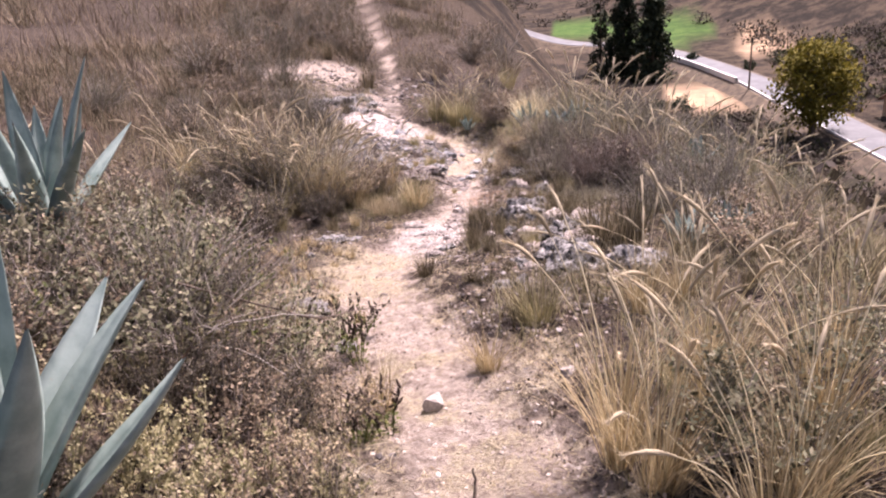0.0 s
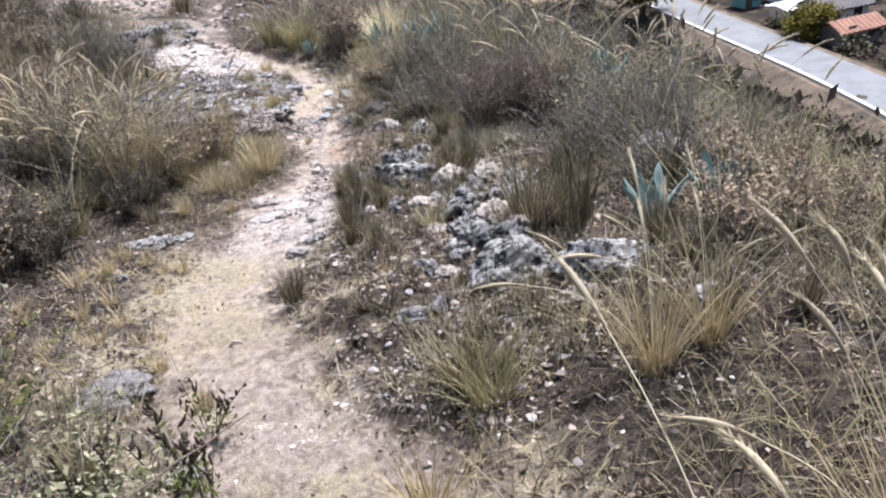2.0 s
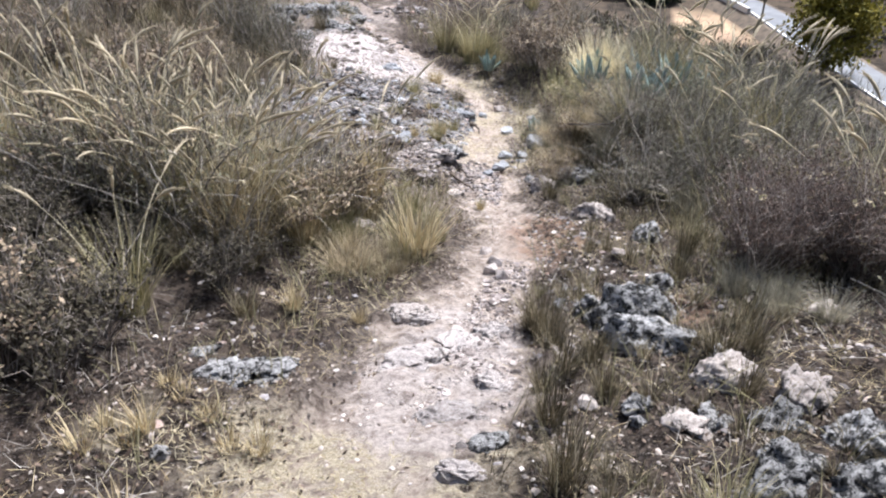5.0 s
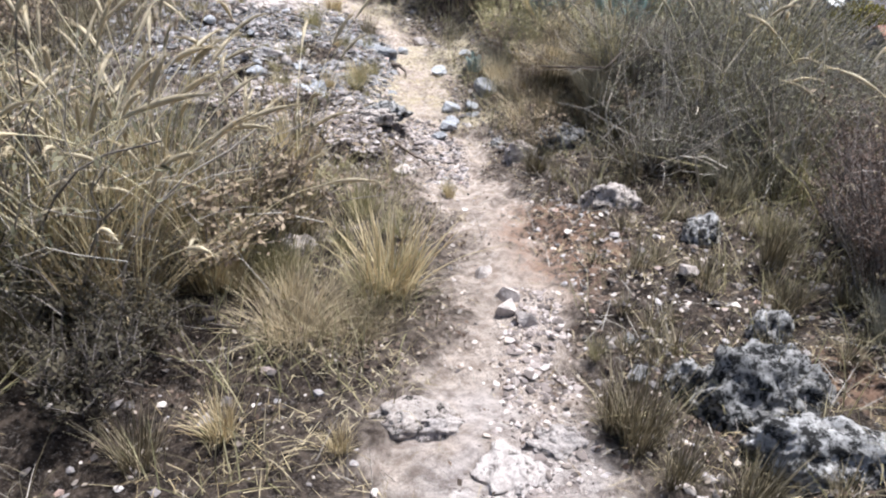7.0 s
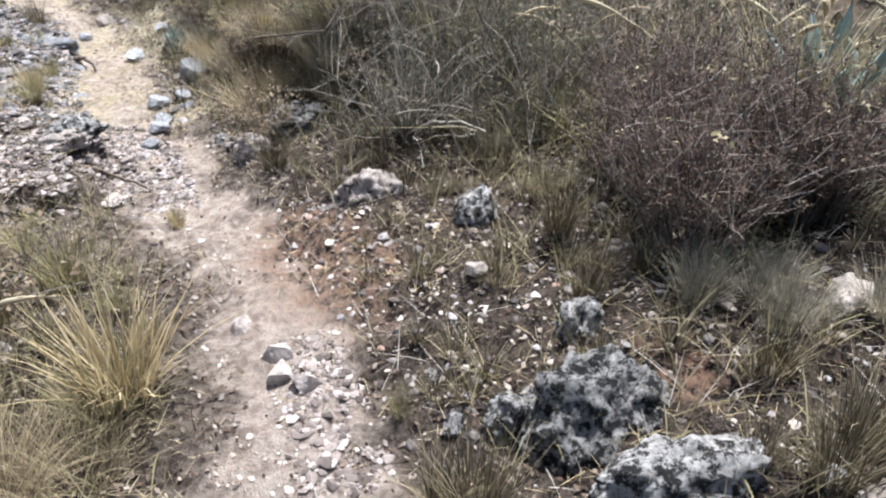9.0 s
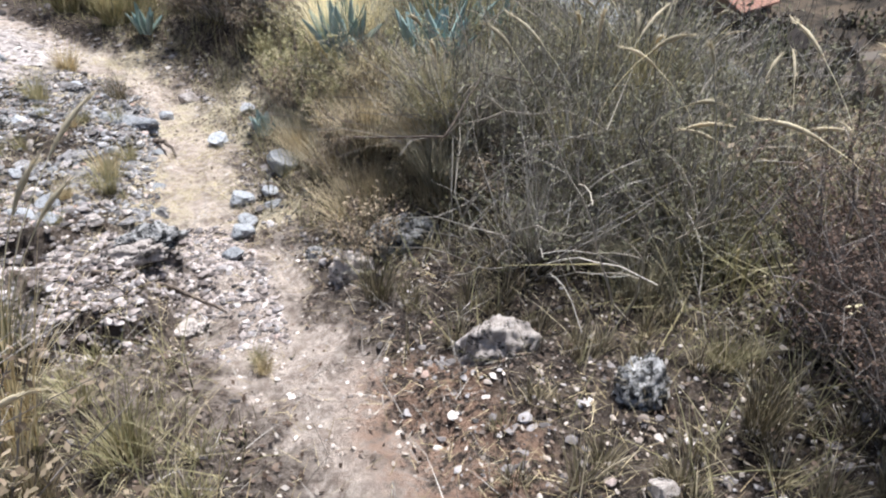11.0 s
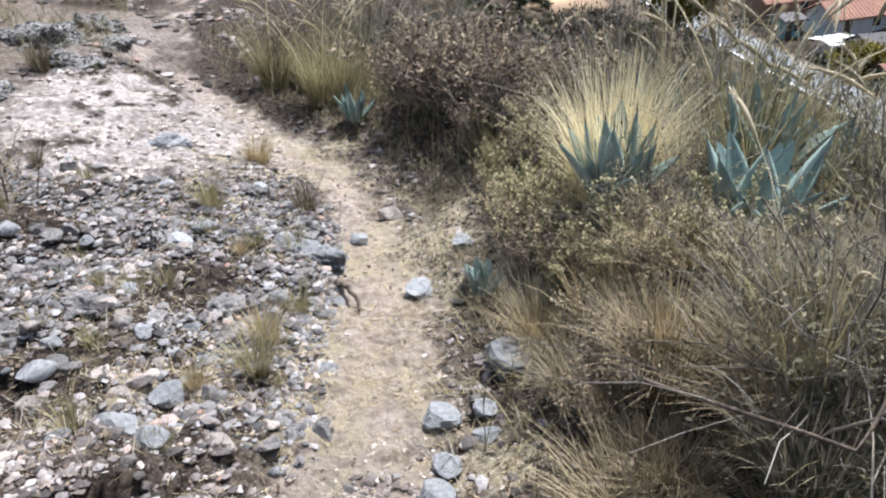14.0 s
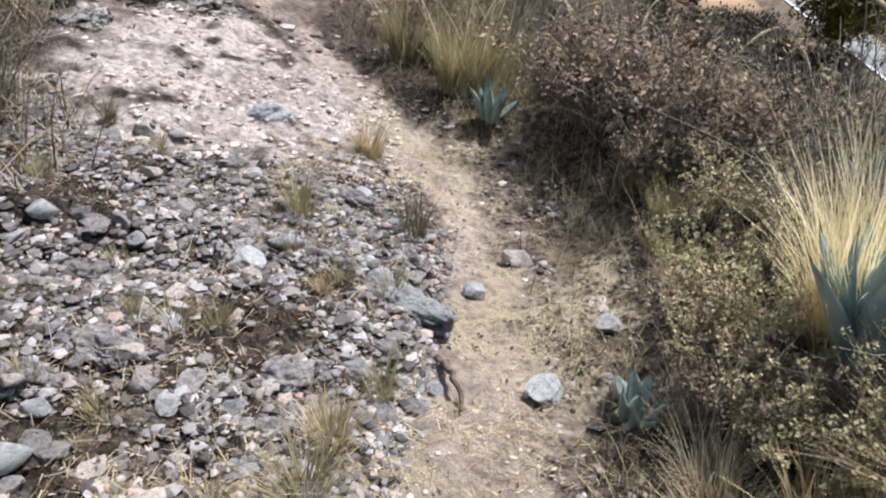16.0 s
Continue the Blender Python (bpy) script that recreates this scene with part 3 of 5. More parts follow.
def tangle(name, label, rng, stems=70, tall=0.55):
    """A dry bush of long, thin, criss-crossing bare stems."""
    root = tagged(new(name), label, "shrub", "dry plants on the slope")
    tubes, pts = [], []
    for _ in range(stems):
        a = rng.uniform(0, 6.283)
        P = bow(np.array([0.12 * math.cos(a), 0.12 * math.sin(a), 0]) * rng.random(), a + rng.normal(0, 0.8), tall * rng.uniform(0.6, 1.3), rng.uniform(0, 1.1), rng.uniform(-0.3, 0.5), 7)
        P[1:] += np.cumsum(rng.normal(0, 0.010, (6, 3)), 0)
        fat = 1.7 if rng.random() < 0.2 else 1.0
        tubes.append(tube(P, np.linspace(0.0026, 0.0011, 7) * fat, 3))
        for _ in range(3):
            i = int(rng.integers(1, 6))
            Q = bow(P[i], rng.uniform(0, 6.283), tall * rng.uniform(0.15, 0.4), rng.uniform(0.1, 1.3), rng.uniform(-0.3, 0.4), 4)
            tubes.append(tube(Q, np.linspace(0.0016, 0.0007, 4), 3))
            pts.append(Q[1:] + rng.normal(0, 0.01, (3, 3)))
    part("branchwork", mesh("branchwork", *joined(tubes), DEADSTEM), root, "pale bare stems")
    base = np.repeat(np.concatenate(pts), 2, 0)
    part("foliage", mesh("foliage", *leaflets(rng, base + rng.normal(0, 0.012, base.shape), 0.007, 3.4, 0.6), DARKLEAF), root)
    # shade-deepened grass colour darkens the inside of the bush
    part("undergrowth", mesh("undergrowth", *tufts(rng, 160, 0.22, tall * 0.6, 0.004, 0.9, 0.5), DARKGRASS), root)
    return root


# ---- the ground: one sheet from the path to the horizon ----
def stretch(lo, hi, step, far, grow=1.09):
    v = list(np.arange(lo, hi + step / 2, step))
    d, e = step, step
    while v[-1] < far:
        d = min(d * grow, 60)
        v.append(v[-1] + d)
    while v[0] > -far:
        e = min(e * grow, 60)
        v.insert(0, v[0] - e)
    return np.array(v)


def build_ground():
    xs, ys = stretch(-2.4, 2.0, 0.022, 1500), stretch(-1.4, 10.8, 0.022, 1500)
    gx, gy = np.meshgrid(xs, ys)
    x, y = gx.ravel(), gy.ravel()
    V = np.stack([x, y, height(x, y)], -1)
    nx, ny = len(xs), len(ys)
    i = (np.arange(ny - 1)[:, None] * nx + np.arange(nx - 1)[None]).ravel()
    T = np.concatenate([np.stack([i, i + 1, i + nx + 1], -1), np.stack([i, i + nx + 1, i + nx], -1)])
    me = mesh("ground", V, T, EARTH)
    m, w = path_mid(y)
    p = on_path(x, y)
    wob = fbm(x * 3 + 9, y * 3)
    grain = fbm(x * 16 + 4, y * 16, 4)
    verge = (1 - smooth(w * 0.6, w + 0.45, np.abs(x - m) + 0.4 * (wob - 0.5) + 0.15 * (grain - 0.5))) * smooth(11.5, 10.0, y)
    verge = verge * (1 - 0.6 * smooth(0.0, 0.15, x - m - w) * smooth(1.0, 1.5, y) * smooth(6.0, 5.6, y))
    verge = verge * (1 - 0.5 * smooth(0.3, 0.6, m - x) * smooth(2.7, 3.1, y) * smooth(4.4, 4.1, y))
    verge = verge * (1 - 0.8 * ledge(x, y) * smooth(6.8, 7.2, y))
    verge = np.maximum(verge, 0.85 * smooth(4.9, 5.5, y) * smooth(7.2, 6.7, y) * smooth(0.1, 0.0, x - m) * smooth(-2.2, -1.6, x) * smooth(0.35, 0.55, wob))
    p = np.clip(p * (0.5 + 0.95 * smooth(0.34, 0.58, grain) + 0.25 * smooth(0.6, 0.2, np.abs(x - m) / w)), 0, 1)
    p = p * (1 - smooth(10.9, 12.0, y) * (0.25 + 0.6 * smooth(0.42, 0.6, fbm(x * 4 + 1, y * 4))))
    straw_on = smooth(0.47, 0.58, fbm(x * 3.1 + 2, y * 2.6 + 7)) * smooth(1.0, 0.6, np.abs(x - m + 0.1)) * (1 - smooth(2.8, 3.1, y) * (1 - smooth(6.3, 6.8, y))) * smooth(11.5, 10.5, y)
    straw_on = np.maximum(straw_on, smooth(0.5, 0.2, np.hypot((x + 0.75) / 0.8, (y - 10.2) / 0.55)) * 1.0)
    straw_on = np.maximum(straw_on, smooth(0.8, 0.2, np.hypot((x + 0.4) / 0.6, (y - 7.3) / 0.9)) * 0.75 * smooth(0.40, 0.56, fbm(x * 6, y * 6 + 4, 3)))
    straw_on = straw_on * (0.35 + 0.65 * smooth(0.42, 0.56, fbm(x * 8 + 5, y * 8, 3)))
    straw_on = np.maximum(straw_on, straw_patch(x, y))
    slab = smooth(1.1, 0.8, slab_r(x, y) + 0.7 * (wob - 0.5))
    slab = np.maximum(slab, smooth(1.0, 0.6, np.hypot((x + 0.14) / 0.40, (y - 3.4) / 0.72) + 0.7 * (wob - 0.5)) * 0.65)
    slab = np.maximum(slab, smooth(1.0, 0.6, np.hypot((x + 2.6) / 0.5, (y - 12.0) / 1.4) + 0.6 * (wob - 0.5)) * 0.25)
    slab = slab * smooth(0.24, 0.44, fbm(x * 7 + 3, y * 7)) * (0.7 + 0.3 * smooth(0.35, 0.55, fbm(x * 2.2, y * 2.2 + 5)))
    p = np.maximum(p, (0.4 + 0.35 * smooth(12.8, 13.6, y)) * smooth(1.1, 0.7, bare_hill(x, y) + 1.1 * (fbm(x * 2.4, y * 2.4) - 0.5)))
    red = smooth(1.0, 0.5, np.hypot((x - 0.22) / 0.28, (y - 5.05) / 0.75) + 0.8 * (wob - 0.5))
    red = np.maximum(red, smooth(1.0, 0.5, np.hypot((x - 0.92) / 0.13, (y - 4.0) / 0.2)))
    far = smooth(16, 28, np.hypot(x, y - 5))
    valley = smooth(-19, -21, broad(x, y))
    green = valley * np.maximum(smooth(1.05, 0.9, np.hypot((x - 23) / 11, (y - 188) / 22)), smooth(1.05, 0.9, np.hypot((x - 6) / 9, (y - 205) / 16)))
    sand = valley * np.maximum(smooth(1.05, 0.9, np.hypot((x - 20.5) / 5.5, (y - 116) / 9)), smooth(1.05, 0.9, np.hypot((x - 39) / 6, (y - 158) / 12)))
    for k, a in (("path", p), ("verge", verge), ("straw", np.clip(straw_on, 0, 1) * (1 - slab)), ("slab", slab), ("red", red), ("far", far), ("green", green), ("sand", sand * (1 - green))):
        me.attributes.new(k, "FLOAT", "POINT").data.foreach_set("value", np.asarray(a, np.float32))
    return tagged(new("ground", me), "dry stony hillside with a trodden pale earth path", "ground", kind="structure")


ground = build_ground()


# ---- rocks beside the path ----
put_rock("rock", "white limestone rock with black lichen among dry grass", 1.12, 1.62, (0.24, 0.15, 0.17), LIMESTONE, 1, 20, group="outcrop rocks")
put_rock("rock", "flat white limestone rock with black lichen", 1.46, 1.42, (0.25, 0.15, 0.15), LIMESTONE, 2, -15, group="outcrop rocks")
put_rock("rock", "pale pitted limestone rock half hidden by grass", 2.12, 2.72, (0.26, 0.2, 0.3), LIMESTONE, 3, 30, group="outcrop rocks")
put_rock("rock", "dark rock crusted with grey and black lichen", 0.66, 3.96, (0.21, 0.17, 0.19), DARKROCK, 5, 5, group="outcrop rocks")
put_rock("rock", "long white limestone rock with black lichen", 0.70, 3.66, (0.22, 0.12, 0.13), LIMESTONE, 6, -12, group="outcrop rocks")
put_rock("rock", "small white rock beside red earth", 0.80, 4.28, (0.09, 0.07, 0.11), LIMESTONE, 7, 40, group="outcrop rocks")
put_rock("rock", "pinkish limestone rock at the foot of a shrub", 0.52, 5.42, (0.15, 0.11, 0.14), PINKROCK, 8, 0, group="outcrop rocks")
put_rock("rock", "pale limestone rock at the foot of a shrub", 0.82, 5.04, (0.11, 0.09, 0.12), LIMESTONE, 9, 60, group="outcrop rocks")
put_rock("rock", "pale rock beside the path under dry twigs", 0.20, 6.18, (0.10, 0.08, 0.11), PINKROCK, 10, 20, group="outcrop rocks")
put_rock("rock", "small pale rock beside the path", 0.09, 6.40, (0.06, 0.05, 0.07), LIMESTONE, 11, 70, group="outcrop rocks")
put_rock("rock", "grey rock overgrown with twigs", 0.44, 6.30, (0.16, 0.12, 0.14), LIMESTONE, 12, 15, group="outcrop rocks")
put_rock("rock", "low blue-grey rock in the trodden earth", -0.62, 1.38, (0.17, 0.13, 0.05), BEDROCK, 13, 25, rough=0.4)
put_rock("rock", "low grey rock beside the path", -0.20, 0.75, (0.12, 0.08, 0.04), BEDROCK, 14, -20, rough=0.4)
put_rock("rock", "low blue-grey rock beside the path", -0.82, 3.24, (0.17, 0.11, 0.06), DARKROCK, 15, 8, rough=0.4)
put_rock("rock", "whitish rock in the path", 0.10, 2.92, (0.09, 0.06, 0.05), LIMESTONE, 16, 30)
put_rock("rock", "whitish rock in the path", -0.38, 3.93, (0.14, 0.08, 0.05), PINKROCK, 17, 10)
put_rock("rock", "grey white rock among litter", 0.68, 1.46, (0.11, 0.07, 0.07), LIMESTONE, 18, 0)
put_rock("rock", "whitish rock on the open bank", 1.72, 0.92, (0.09, 0.07, 0.08), LIMESTONE, 19, 10)
put_rock("rock", "pale rock in dry litter on the bank", 1.46, 3.95, (0.10, 0.07, 0.07), PINKROCK, 20, 50)
put_rock("rock", "grey rock lying on the white slab", -1.70, 9.80, (0.15, 0.10, 0.08), BLUESTONE, 21, 10)
put_rock("rock", "grey layered rock edging the path", -0.72, 8.44, (0.20, 0.10, 0.07), BLUESTONE, 22, -25, rough=0.35)
put_rock("rock", "pale pink rock half under grass", 0.95, 3.35, (0.14, 0.10, 0.10), PINKROCK, 23, 15)
put_rock("rock", "grey white rock deep in the bank grass", 1.3, 2.95, (0.16, 0.12, 0.12), LIMESTONE, 24, 35)

for k, (x, y, sx, sy, sz, t) in enumerate(((-0.31, 3.90, 0.11, 0.08, 0.07, 10), (0.05, 3.80, 0.13, 0.09, 0.05, -20), (-0.06, 3.10, 0.17, 0.12, 0.045, 15), (-0.27, 3.48, 0.20, 0.14, 0.045, 40), (0.03, 2.74, 0.13, 0.08, 0.05, -10), (-0.12, 3.68, 0.15, 0.12, 0.04, 70), (0.1, 3.35, 0.14, 0.1, 0.045, 0))):
    put_rock("rock", "low whitish bedrock worn flat in the path", x, y, (sx * 0.8, sy * 0.8, sz * 0.9), WHITEROCK, 120 + k, t, 0.45, 0.4, 5, "worn bedrock")
for k, (x, y, sx, sy, sz, t) in enumerate(((0.52, 4.05, 0.13, 0.1, 0.10, 30), (0.60, 3.12, 0.06, 0.05, 0.05, 0), (1.18, 3.2, 0.14, 0.1, 0.1, 60), (1.23, 2.66, 0.15, 0.11, 0.12, 20), (1.05, 2.06, 0.16, 0.11, 0.10, -30), (1.32, 1.25, 0.09, 0.07, 0.07, 10), (0.97, 2.35, 0.12, 0.1, 0.1, 80), (-0.97, 3.13, 0.13, 0.09, 0.06, 30), (-0.9, 4.95, 0.12, 0.09, 0.07, 0), (-0.56, 6.5, 0.16, 0.09, 0.08, 12), (-1.15, 3.35, 0.08, 0.06, 0.04, 50))):
    put_rock("rock", "rough grey rock half sunk in dark litter", x, y, (sx, sy, sz), (DARKROCK, LIMESTONE, PINKROCK)[k % 3], 140 + k, t, 0.35, 0.42, 5, "sunken rocks")
for k, (x, y, sx, sy, sz, t) in enumerate(((-1.05, 8.62, 0.22, 0.12, 0.09, -20), (-1.33, 8.5, 0.16, 0.10, 0.08, 15), (-0.98, 7.9, 0.20, 0.13, 0.06, 30), (-1.45, 7.75, 0.24, 0.14, 0.06, -10), (-0.75, 8.75, 0.15, 0.09, 0.07, -40),
                                           (-1.75, 8.15, 0.18, 0.12, 0.06, 20), (-1.1, 9.15, 0.20, 0.10, 0.07, -25), (-0.62, 6.35, 0.24, 0.10, 0.07, 10), (-0.85, 6.6, 0.22, 0.12, 0.06, -15), (-0.45, 6.05, 0.14, 0.08, 0.05, 20))):
    put_rock("rock", "flat grey layered rock in the rubble", x, y, (sx * 0.6, sy * 0.6, sz * 0.75), PINKROCK if y < 7 else BEDROCK, 30 + k, t, 0.35, 0.5, 5, "layered rocks")

for k, (x, y, s) in enumerate(((-2.75, 11.2, 0.2), (-3.1, 11.7, 0.25), (-2.6, 11.75, 0.14), (-3.4, 11.1, 0.22), (-2.95, 12.4, 0.2), (-3.3, 10.5, 0.18), (-2.9, 10.2, 0.12))):
    put_rock("rock", "dark broken rock on the hillside by the path", x, y, (s * 1.3, s, s * 0.6), DARKROCK, 90 + k, 40 * k, 0.35, 0.5, 4, "hillside rocks")
crng = random.Random(8)
for k in range(22):
    x, y, s = crng.uniform(0.72, 1.22), crng.uniform(1.75, 3.1), crng.uniform(0.035, 0.10)
    put_rock("rock", "jagged dark-stained stone in a broken outcrop", x, y, (s * 1.3, s, s * crng.uniform(0.7, 1.2)), (DARKROCK, LIMESTONE, DARKROCK, PINKROCK)[k % 4], 60 + k, crng.uniform(0, 180), 0.3, 0.5, 4, "outcrop stones")

# ---- loose stones that lie singly ----
def stone_mesh(seed, mat):
    """An angular stone: a ball cut flat by a dozen planes, its edges softened."""
    r = random.Random(seed)
    bm = bmesh.new()
    bmesh.ops.create_icosphere(bm, subdivisions=3, radius=1.0)
    cuts = []
    for _ in range(11):
        d = Vector((r.gauss(0, 1), r.gauss(0, 1), r.gauss(0, 1))).normalized()
        cuts.append((d, r.uniform(0.45, 0.76)))
    for v in bm.verts:
        for d, k in cuts:
            over = v.co.dot(d) - k
            if over > 0:
                v.co -= d * over
        v.co *= 1 + 0.05 * noise.noise(v.co * 3 + Vector((seed, 0, 0)))
        v.co = Vector((v.co.x * 0.066, v.co.y * 0.056, v.co.z * 0.05))
    me = bpy.data.meshes.new("stone")
    bm.to_mesh(me)
    bm.free()
    for p in me.polygons:
        p.use_smooth = False
    me.materials.append(mat)
    return me


STONES = [stone_mesh(40 + k, (BLUESTONE, PINKROCK, LIMESTONE, BLUESTONE, PALESTONE)[k]) for k in range(5)]


def put_stone(x, y, r, kind=0, label="loose grey stone lying by the path", turn=None, flat=1.0):
    ob = new("stone", STONES[kind])
    k = r / 0.05
    ob.matrix_world = pose(x, y, ground_at(x, y) + 0.014 * k * flat, RNG.normal(0, 10), RNG.normal(0, 10), RNG.uniform(0, 360) if turn is None else turn) @ Matrix.Diagonal((k, k, k * flat, 1))
    return tagged(ob, label, "stone", "loose stones")


put_stone(0.08, 7.40, 0.078, 0, "large smooth blue-grey stone beside the path", 20, 1.45)
for x, y, r in ((-0.15, 7.16, 0.058), (-0.14, 6.95, 0.045), (-0.18, 6.80, 0.05), (-0.01, 7.08, 0.042), (-0.01, 7.2, 0.04)):
    put_stone(x, y, r, 0, "blue-grey stone in a cluster beside the path")
put_stone(-0.24, 6.55, 0.055, 3, "flat blue-grey stone in the path", None, 0.5)
for x, y, r, k in ((-1.02, 7.22, 0.052, 0), (-0.34, 9.06, 0.065, 4), (-0.2, 8.15, 0.06, 0), (-0.49, 8.73, 0.055, 3), (0.02, 8.57, 0.05, 0), (-0.73, 7.72, 0.035, 2), (-1.29, 8.42, 0.06, 0),
                   (-1.38, 8.41, 0.05, 2), (1.05, -0.06, 0.034, 1), (0.6, 3.04, 0.034, 2), (-0.17, 1.69, 0.03, 4), (-0.11, 4.86, 0.04, 4), (-0.03, 4.64, 0.045, 4), (-0.03, 4.55, 0.045, 4), (0.02, 4.47, 0.045, 4),
                   (0.78, 1.46, 0.05, 2), (0.47, -0.06, 0.055, 4), (0.36, 4.33, 0.03, 2), (0.62, 4.62, 0.035, 1), (0.33, 4.1, 0.035, 2), (0.95, 3.5, 0.04, 2), (-0.95, 2.6, 0.03, 2), (1.2, 0.9, 0.04, 2), (0.42, 3.15, 0.04, 1)):
    put_stone(x, y, r, k, flat=0.55 if r > 0.065 else 1.0)

# ---- rubble bed and gravel ----
RUBBLE = [stone_mesh(60 + k, (BEDROCK, BEDROCK, BEDROCK, BLUESTONE, PINKROCK)[k]) for k in range(5)]
rubble = tagged(new("rubble_bed"), "bed of broken grey and pinkish stones beside the path", "rubble", kind="structure")
rng = np.random.default_rng(21)
count = 0
while count < 290:
    x, y = rng.uniform(-2.1, -0.5), rng.uniform(6.9, 9.3)
    m, w = path_mid(y)
    if x > m - w * 0.75 or fbm(np.array([x * 2.0]), np.array([y * 2.0]))[0] < 0.40:
        continue
    ob = new("stone", RUBBLE[int(rng.integers(0, 5))])
    k = 0.25 + 0.85 * rng.random() ** 1.8
    ob.matrix_world = pose(x, y, ground_at(x, y) + 0.002, rng.normal(0, 12), rng.normal(0, 12), rng.uniform(0, 360)) @ Matrix.Diagonal((k * rng.uniform(0.8, 1.3), k, k * rng.uniform(0.5, 0.9), 1))
    ob.parent = rubble
    count += 1


def ico(level):
    bm = bmesh.new()
    bmesh.ops.create_icosphere(bm, subdivisions=level, radius=1.0)
    V = np.array([v.co[:] for v in bm.verts])
    T = np.array([[v.index for v in f.verts] for f in bm.faces])
    bm.free()
    return V, T


def scatter_gravel(name, label, x, y, r, rng, mat):
    V0, T0 = ico(1)
    n = len(x)
    V = V0[None] * (1 + rng.uniform(-0.42, 0.36, (n, len(V0), 1)))
    a = rng.uniform(0, 6.283, n)[:, None]
    sx, sy, sz = (r * rng.uniform(0.7, 1.4, n))[:, None], (r * rng.uniform(0.7, 1.2, n))[:, None], (r * rng.uniform(0.2, 0.65, n))[:, None]
    X, Y, Z = V[..., 0] * sx, V[..., 1] * sy, V[..., 2] * sz
    P = np.stack([x[:, None] + X * np.cos(a) - Y * np.sin(a), y[:, None] + X * np.sin(a) + Y * np.cos(a), height(x, y)[:, None] + Z + 0.15 * sz], -1)
    T = (np.arange(n)[:, None, None] * len(V0) + T0[None]).reshape(-1, 3)
    return tagged(new(name, mesh(name, P.reshape(-1, 3), T, mat, False)), label, "gravel", kind="stuff")


n = 90000
x, y = rng.uniform(-2.6, 2.0, n), rng.uniform(-1.5, 11, n)
m, w = path_mid(y)
bed = smooth(5.7, 6.2, y) * smooth(-0.05, 0.15, m - w * 0.7 - x) * smooth(10.2, 9.5, y) * smooth(0.85, 1.05, slab_r(x, y))
bank = smooth(0.0, 0.2, x - m - w) * smooth(0.2, 0.8, y) * smooth(6.0, 5.4, y) * smooth(1.9, 1.4, x) * 0.55
verge = smooth(0.0, 0.1, x - m - w) * smooth(0.7, 0.4, x - m - w) * smooth(5.5, 6.5, y) * 0.3
left = smooth(0.0, 0.2, m - w - x) * smooth(1.0, 1.6, y) * smooth(4.6, 3.8, y) * 0.14
keep = rng.random(n) < np.clip(bed * 1.05 + bank + verge + left + on_path(x, y) * 0.42 + 0.03, 0, 1) * smooth(0.36, 0.62, fbm(x * 3.3, y * 3.3))
x, y = x[keep], y[keep]
bedk = smooth(5.7, 6.2, y) * (1 - on_path(x, y))
r = 0.0035 + 0.015 * rng.random(len(x)) ** 3 * (1 - 0.45 * on_path(x, y)) + 0.011 * bedk * rng.random(len(x)) ** 2.2
pale = (on_path(x, y) > 0.3) | ((y < 6) & (rng.random(len(x)) < 0.24)) | (rng.random(len(x)) < 0.02 + 0.15 * smooth(7.1, 6.4, y))
scatter_gravel("gravel", "loose pale chips on the path and banks", x[pale], y[pale], r[pale], rng, CHIPS)
scatter_gravel("gravel", "broken grey gravel beside the path", x[~pale], y[~pale], r[~pale] * 1.12, rng, GRAVEL)
n = 30000
x, y = rng.uniform(-1.9, -0.1, n), rng.uniform(5.6, 7.1, n)
m, w = path_mid(y)
keep = (rng.random(n) < smooth(5.7, 6.0, y) * smooth(7.1, 6.7, y) * smooth(0.3, 0.0, x - m + w * 0.3) * smooth(0.3, 0.5, fbm(x * 4, y * 4)))
x, y = x[keep], y[keep]
r = 0.003 + 0.018 * rng.random(len(x)) ** 4
half = rng.random(len(x)) < 0.68
scatter_gravel("gravel", "pinkish broken chips on the bare ledge", x[half], y[half], r[half], rng, CRUMB)
scatter_gravel("gravel", "grey broken chips on the bare ledge", x[~half], y[~half], r[~half], rng, GRAVEL)
n = 15000
x, y = rng.uniform(-0.5, 0.6, n), rng.uniform(3.0, 4.75, n)
m, w = path_mid(y)
side = (x - m) / w
keep = rng.random(n) < smooth(-0.35, 0.25, side) * smooth(1.3, 0.9, side) * (0.3 + 0.7 * smooth(3.9, 4.2, y)) * smooth(3.0, 3.3, y) * smooth(4.75, 4.5, y) * smooth(0.38, 0.55, fbm(x * 4 + 5, y * 4))
x, y = x[keep], y[keep]
scatter_gravel("gravel", "crumbled pinkish rock breaking out of the path", x, y, 0.0035 + 0.016 * rng.random(len(x)) ** 3.5, rng, CRUMB)
n = 26000
x, y = rng.uniform(-2.6, -0.3, n), rng.uniform(6.9, 9.9, n)
m, w = path_mid(y)
keep = rng.random(n) < smooth(-0.05, 0.15, m - w * 0.7 - x) * smooth(9.9, 9.5, y) * smooth(0.85, 1.05, slab_r(x, y)) * smooth(6.9, 7.2, y) * smooth(0.36, 0.5, fbm(x * 3 + 2, y * 3))
x, y = x[keep], y[keep]
scatter_gravel("gravel", "small broken blue-grey stones between larger ones", x, y, 0.005 + 0.019 * rng.random(len(x)) ** 2.4, rng, GREYCRUMB)
n = 2600
x, y = rng.uniform(-3.1, -0.8, n), rng.uniform(9.0, 11.4, n)
keep = (slab_r(x, y) < 1.05) & (rng.random(n) < smooth(0.4, 0.6, fbm(x * 4, y * 4)))
